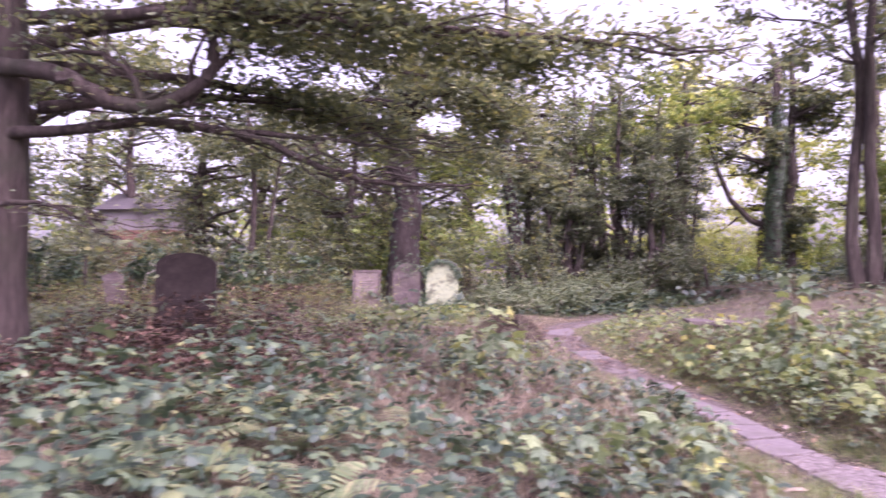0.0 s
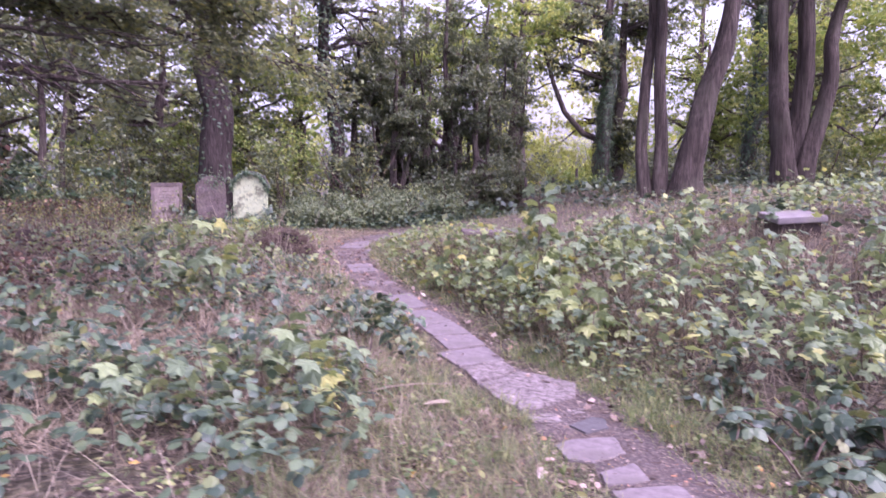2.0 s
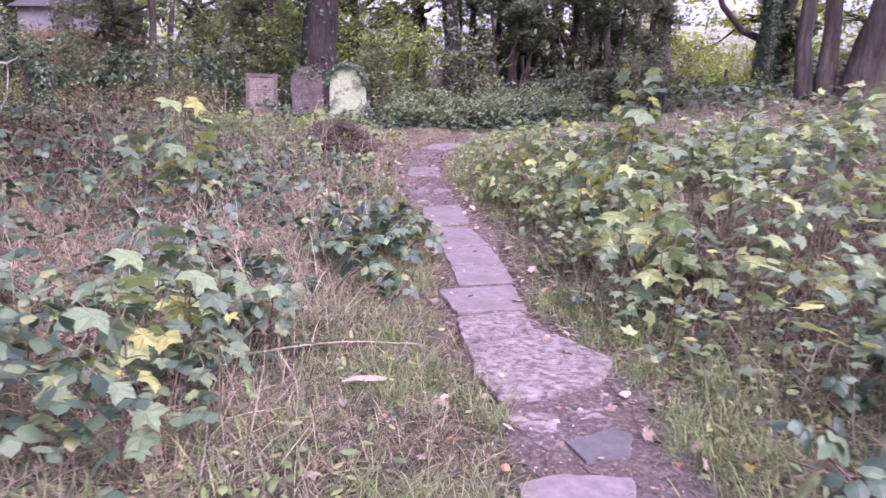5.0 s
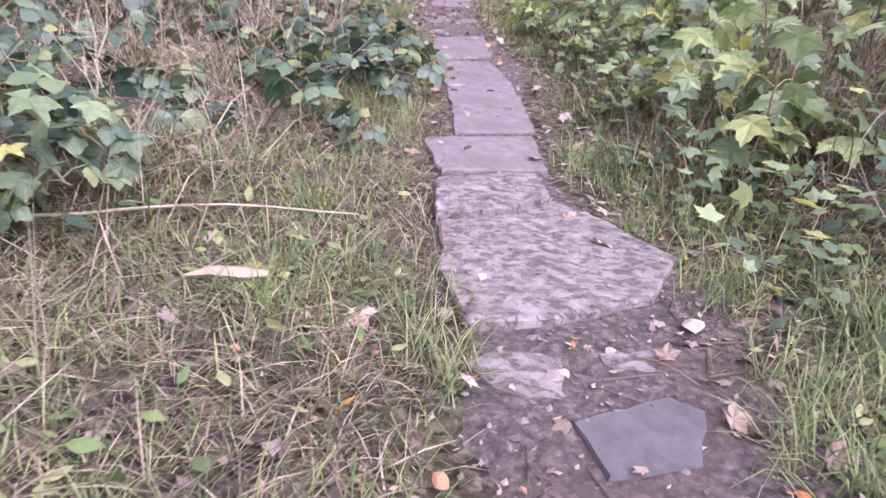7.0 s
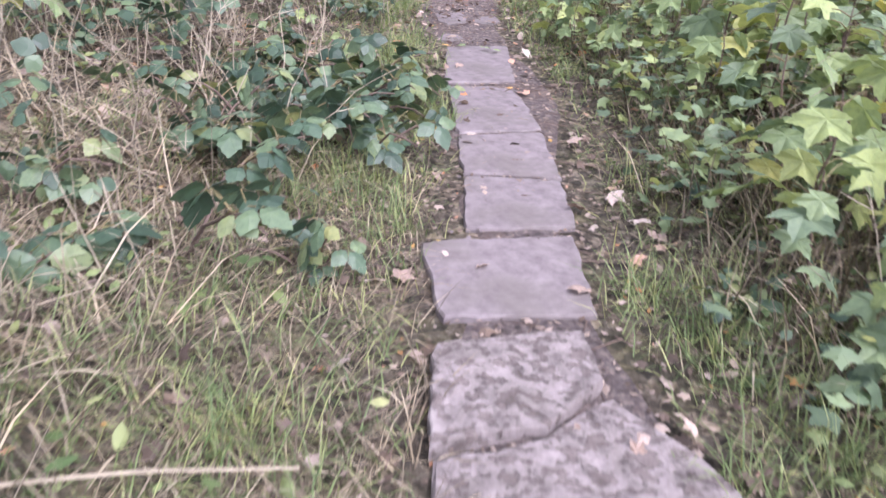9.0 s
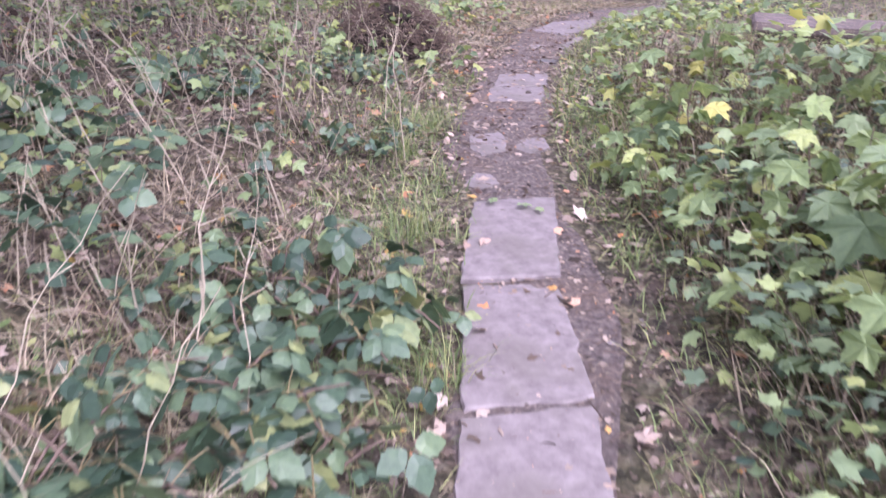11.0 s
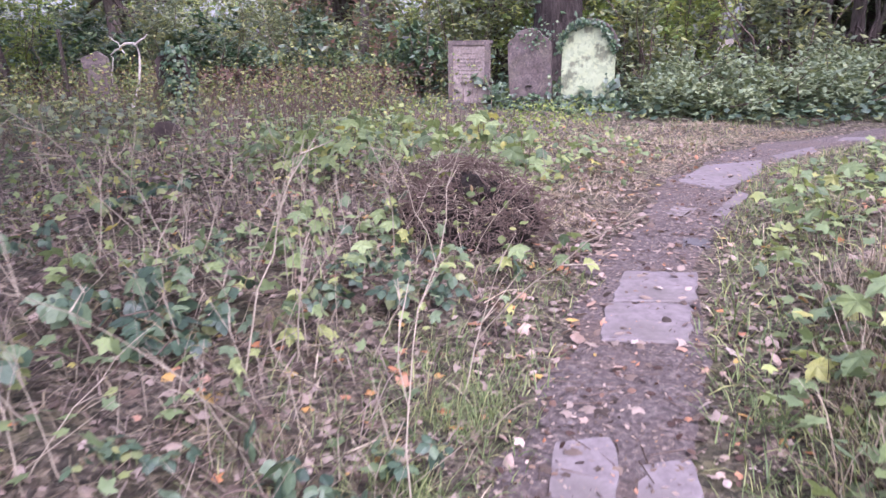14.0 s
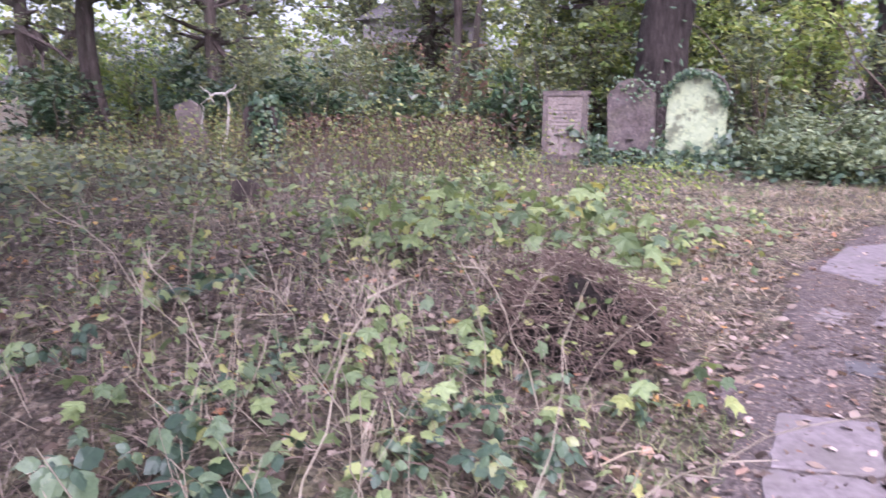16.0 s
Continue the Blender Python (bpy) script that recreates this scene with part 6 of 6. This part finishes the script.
x, y, g = sprinkle(12000, -6.0, 3.0, 13.0, 20.0, lambda x, y: np.clip((path_distance(x, y) - 0.4) * 2, 0.2, 1) * (0.3 + 0.5 * patchy(x, y, 1.2, 31)), 658)
lay("fallen_leaves", OVATE_V - (0, 0.4, 0), OVATE_F, x, y, g, LITTER, 0.03, 0.4, (0.04, 0.085), "brown leaf litter under trees", "leaves")
x, y, g = sprinkle(2400, -11.0, -4.3, 16.5, 23.0, lambda x, y: sstep(16, 20, y + np.sin(x * 1.3)) * (0.1 + 0.6 * patchy(x, y, 1.3, 9)), 659)
n = len(x)
v, f = strewn(BLADE_V * (0.6, 0.5, 1), BLADE_F, np.c_[x, y, height(x, y)], turns(g.random(n) * 6.28, g.normal(0, 0.28, n), g.random(n) * 6), g.uniform(0.4, 1.15, n))
tagged(mesh_part("weed_stems", v, f, TWIG_DARK), "upright brown weed stems", "undergrowth", kind="stuff")

# green growth in the middle distance
x, y, g = sprinkle(9000, -4.5, 1.4, 14.6, 19.5, lambda x, y: np.clip((path_distance(x, y) - 0.9) * 2, 0, 1) * patchy(x, y, 1.7, 41) ** 2.6, 661)
lay("nettle_leaves", OVATE_V, OVATE_F, x, y, g, MAPLE_YELLOW, 0.03, 0.8, (0.05, 0.11), "yellow-green low nettles behind the brushwood", "undergrowth", g.random(len(x)) * 0.38)
x, y, g = sprinkle(14000, -16.0, -3.8, 11.0, 19.0, lambda x, y: sstep(-3.5, -6, x) * (0.15 + 0.7 * patchy(x, y, 1.1, 43)), 662)
lay("nettle_leaves", CHIP_V * (1.3, 1, 1), CHIP_F, x, y, g, CROWN, 0.04, 0.55, (0.09, 0.17), "green nettles and seedlings at the clearing's edge", "undergrowth", g.random(len(x)) * 0.55)

# tall weeds before the far stones
STEM_V = np.array([(-0.006, -0.004, 0), (0.006, -0.004, 0), (0, 0.007, 0), (-0.003, 0.05, 0.55), (0.003, 0.05, 0.55), (0, 0.054, 0.55), (0, 0.16, 1.0)])
STEM_F = np.array([(0, 1, 4), (0, 4, 3), (1, 2, 5), (1, 5, 4), (2, 0, 3), (2, 3, 5), (3, 4, 6), (4, 5, 6), (5, 3, 6)])
sx_, sy_, g = sprinkle(3600, -12.5, -1.6, 17.2, 22.6, lambda x, y: (0.06 + 0.94 * patchy(x, y, 1.6, 81) ** 1.5) * sstep(16.8, 20.5, y + 1.2 * np.sin(1.7 * x)) * sstep(-1.6, -4.2, x) * sstep(-12.5, -10, x), 695)
n = len(sx_)
tall = g.uniform(0.8, 1.5, n) * (0.6 + 0.6 * patchy(sx_, sy_, 1.6, 81))
lx_, ly_ = g.normal(0, 0.18, n), g.normal(0, 0.14, n)
v, f = strewn(STEM_V, STEM_F, np.c_[sx_, sy_, height(sx_, sy_) - 0.02], turns(g.random(n) * 6.28, g.normal(0, 0.12, n), g.random(n) * 6), np.c_[np.full(n, 1.0), tall, tall])
tagged(mesh_part("weed_stems", v, f, TWIG_DARK), "upright brown stems of tall weeds", "undergrowth", kind="stuff")
up_ = g.uniform(0.15, 1.0, (n, 12))
x = (sx_[:, None] + g.normal(0, 0.05, (n, 12)) * (1.3 - up_)).ravel()
y = (sy_[:, None] + g.normal(0, 0.05, (n, 12)) * (1.3 - up_)).ravel()
lay("weed_leaves", OVATE_V, OVATE_F, x, y, g, HERB, 0.0, 0.8, (0.035, 0.08), "tall yellow-green weeds before old gravestones", "undergrowth", (up_ * tall[:, None]).ravel())
x, y, g = sprinkle(5000, -3.9, 0.4, 18.6, 22.6, lambda x, y: np.clip((path_distance(x, y) - 0.9) * 2, 0, 1) * patchy(x, y, 1.9, 83) ** 2 * 0.8, 696)
lay("weed_leaves", OVATE_V, OVATE_F, x, y, g, CROWN_LIT, 0.05, 0.9, (0.03, 0.07), "low yellow-green weeds before the headstones", "undergrowth", g.random(len(x)) * 0.4)
x, y, g = sprinkle(16000, -8.0, 0.6, 14.8, 22.5, lambda x, y: np.clip((path_distance(x, y) - 0.6) * 2, 0, 1) * (0.15 + 0.7 * patchy(x, y, 1.5, 85)), 697)
blades("dry_grass", x, y, g, STRAW, (0.08, 0.24), "tan dead grass in the clearing", 0.9, 0.36)
x, y, g = sprinkle(7000, -10.0, -1.0, 15.5, 22.5, lambda x, y: 0.1 + 0.7 * patchy(x, y, 1.3, 87), 698)
blades("dead_stems", x, y, g, DEADSTEM, (0.25, 0.75), "brown upright dead stems in weeds", 0.4, 0.3)
# low broad leaves along the path's right edge
x, y, g = sprinkle(9000, 3.9, 6.0, 4.6, 11.0, lambda x, y: np.where(side(x, y) > 0, 1, 0) * np.clip((path_distance(x, y) - 0.45) * 3, 0, 1) * np.clip(1.9 - path_distance(x, y), 0, 1) * patchy(x, y, 2.3, 89) * 0.6 * sstep(5.6, 7.0, y), 699, 0.45)
lay("herb_leaves", LOBED_V - (0, 0.35, 0), LOBED_F, x, y, g, MAPLE, 0.03, 0.65, (0.04, 0.1), "low green seedlings under the saplings", "undergrowth", g.random(len(x)) * 0.3)
# fine stems in the undergrowth
x, y, g = sprinkle(5600, -4.0, 9.0, 3.0, 16.0, lambda x, y: np.clip((path_distance(x, y) - 0.7) * 1.5, 0, 1) * 0.8, 641, 0.6)
n = len(x)
v, f = strewn(STEM_V, STEM_F, np.c_[x, y, height(x, y) - 0.02], turns(g.random(n) * 6.28, g.normal(0, 0.95, n), g.random(n) * 6), np.c_[np.full(n, 0.4), g.uniform(0.25, 0.7, n), g.uniform(0.25, 0.7, n)])
tagged(mesh_part("thin_stems", v, f, TWIG), "thin dry stems standing in undergrowth", "undergrowth", kind="stuff")


# ================= flagstones of the path, last =================
def flagstone(corners, mat=FLAG, seed=0, up=0.0, label="worn flat flagstone", tilt=0.5):
    """An uneven slab with worn, chipped edges, let into the earth between its corners."""
    g = np.random.default_rng(900 + seed)
    pts = np.array(corners, float)
    c = pts.mean(0)
    pts = pts - c
    if np.cross(pts[1] - pts[0], pts[2] - pts[1]) < 0:
        pts = pts[::-1]
    ring_ = []
    for a, b in zip(pts, np.roll(pts, -1, 0)):
        m = max(3, int(np.linalg.norm(b - a) / 0.06))
        for k in range(m):
            ring_.append((a + (b - a) * (0.015 if k == 0 else k / m)) + g.normal(0, 0.0055, 2))
    bm = bmesh.new()
    wear = 0.009 if mat is FLAG_ROUGH else 0.0018

    def worn(p, k):
        return bm.verts.new((p[0] * k, p[1] * k, wear * noise.noise((p[0] * k * 9 + seed, p[1] * k * 9, 0.5)) + 0.5 * wear * noise.noise((p[0] * k * 23, p[1] * k * 23, 3.0))))

    mid = worn((0, 0), 0)
    rings = [[worn(p, k) for p in ring_] for k in (0.978, 0.85, 0.68, 0.5, 0.3, 0.14)]
    top = rings[0]
    rim_ = [bm.verts.new((p[0], p[1], -0.009 + g.normal(0, 0.002))) for p in ring_]
    low = [bm.verts.new((p[0] * 1.01, p[1] * 1.01, -0.07)) for p in ring_]
    n_ = len(ring_)
    for i in range(n_):
        j = (i + 1) % n_
        bm.faces.new((mid, rings[-1][i], rings[-1][j]))
        for ra, rb in zip(rings[:-1], rings[1:]):
            bm.faces.new((rb[i], ra[i], ra[j], rb[j]))
        bm.faces.new((top[i], rim_[i], rim_[j], top[j]))
        bm.faces.new((rim_[i], low[i], low[j], rim_[j]))
    bmesh.ops.recalc_face_normals(bm, faces=bm.faces)
    ob = part("flagstone", bm, mat, path, label)
    cx, cy = float(c[0]), float(c[1])
    d = 0.25
    sx = float(height(cx + d, cy) - height(cx - d, cy)) / (2 * d)
    sy = float(height(cx, cy + d) - height(cx, cy - d)) / (2 * d)
    ob.matrix_world = pose(cx, cy, float(height(cx, cy)) + 0.021 + up, math.degrees(sy) + g.normal(0, tilt), -math.degrees(sx) + g.normal(0, tilt), 0)
    return ob


flagstone([(4.1, 3.3), (4.6, 3.35), (4.58, 3.8), (4.12, 3.78)], seed=30)
flagstone([(4.0, 3.88), (4.45, 3.9), (4.42, 4.3), (3.98, 4.28)], seed=1)
flagstone([(3.98, 4.36), (4.28, 4.38), (4.3, 4.68), (4.02, 4.55)], seed=2)
flagstone([(3.88, 4.8), (4.06, 4.74), (4.3, 4.86), (4.35, 5.17), (4.05, 5.18), (3.86, 5.08)], seed=3)
flagstone([(4.09, 5.45), (4.17, 5.27), (4.36, 5.37), (4.41, 5.57), (4.33, 5.61)], FLAG_DARK, 4, label="dark grey flagstone")
flagstone([(3.8, 5.66), (3.9, 5.54), (4.07, 5.55), (4.06, 5.72), (3.89, 5.74)], FLAG_ROUGH, 5, -0.004, "small pale broken flagstone")
flagstone([(4.16, 5.77), (4.19, 5.7), (4.34, 5.74), (4.35, 5.85)], FLAG_ROUGH, 25, -0.009, "small pale sunken flagstone")
flagstone([(3.67, 6.11), (3.79, 5.83), (4.05, 5.91), (4.33, 6.1), (4.46, 6.45), (4.22, 6.74), (4.02, 6.92), (3.85, 6.71), (3.59, 6.57)], FLAG_ROUGH, 6, 0.016, "large pale rough flaking flagstone", 0.2)
flagstone([(3.57, 6.6), (3.85, 6.74), (4.0, 6.95), (3.94, 7.19), (3.5, 7.02)], FLAG_ROUGH, 7, 0.034, "pale rough broken flagstone", 0.2)
flagstone([(3.49, 7.19), (3.98, 7.33), (3.9, 7.89), (3.32, 7.67)], seed=8, up=0.006)
flagstone([(3.47, 7.83), (3.91, 7.95), (3.82, 8.42), (3.38, 8.36)], seed=9)
flagstone([(3.37, 8.38), (3.82, 8.44), (3.7, 9.05), (3.27, 8.86)], seed=10)
flagstone([(3.26, 8.9), (3.7, 9.08), (3.46, 9.9), (3.05, 9.76)], seed=11)
flagstone([(3.04, 9.79), (3.46, 9.93), (3.33, 10.86), (2.88, 10.67)], seed=13, up=0.004)
flagstone([(2.76, 10.92), (2.88, 10.88), (2.98, 10.98), (2.9, 11.14), (2.79, 11.16)], seed=14, up=-0.009)
flagstone([(2.66, 11.56), (2.75, 11.47), (2.89, 11.6), (2.86, 11.82), (2.77, 12.02), (2.57, 11.9)], seed=15, up=-0.005)
flagstone([(2.94, 11.68), (3.06, 11.6), (3.17, 11.75), (3.1, 11.98), (2.92, 11.88)], seed=16, up=-0.01)
flagstone([(2.48, 12.93), (2.93, 13.06), (2.86, 13.66), (2.38, 13.5)], seed=17)
flagstone([(2.4, 13.54), (2.86, 13.7), (2.81, 14.26), (2.34, 14.15)], seed=18)
flagstone([(2.6, 14.9), (2.8, 14.95), (2.8, 15.2), (2.58, 15.15)], FLAG_DARK, 19, -0.008)
flagstone([(2.3, 15.9), (2.5, 15.85), (2.55, 16.2), (2.32, 16.25)], FLAG_ROUGH, 20, -0.008)
flagstone([(2.68, 15.95), (2.8, 16.0), (2.93, 16.95), (2.82, 17.1)], seed=21, up=-0.004)
flagstone([(2.17, 17.42), (2.66, 17.1), (2.94, 18.2), (2.92, 19.1), (2.3, 18.5)], seed=22, label="broad pale flagstone at the bend")
flagstone([(2.98, 19.45), (3.1, 19.2), (3.52, 20.0), (3.46, 20.4)], seed=23, up=-0.004)
flagstone([(3.75, 21.1), (4.2, 21.2), (4.3, 21.6), (3.9, 21.5)], seed=24, up=-0.008)
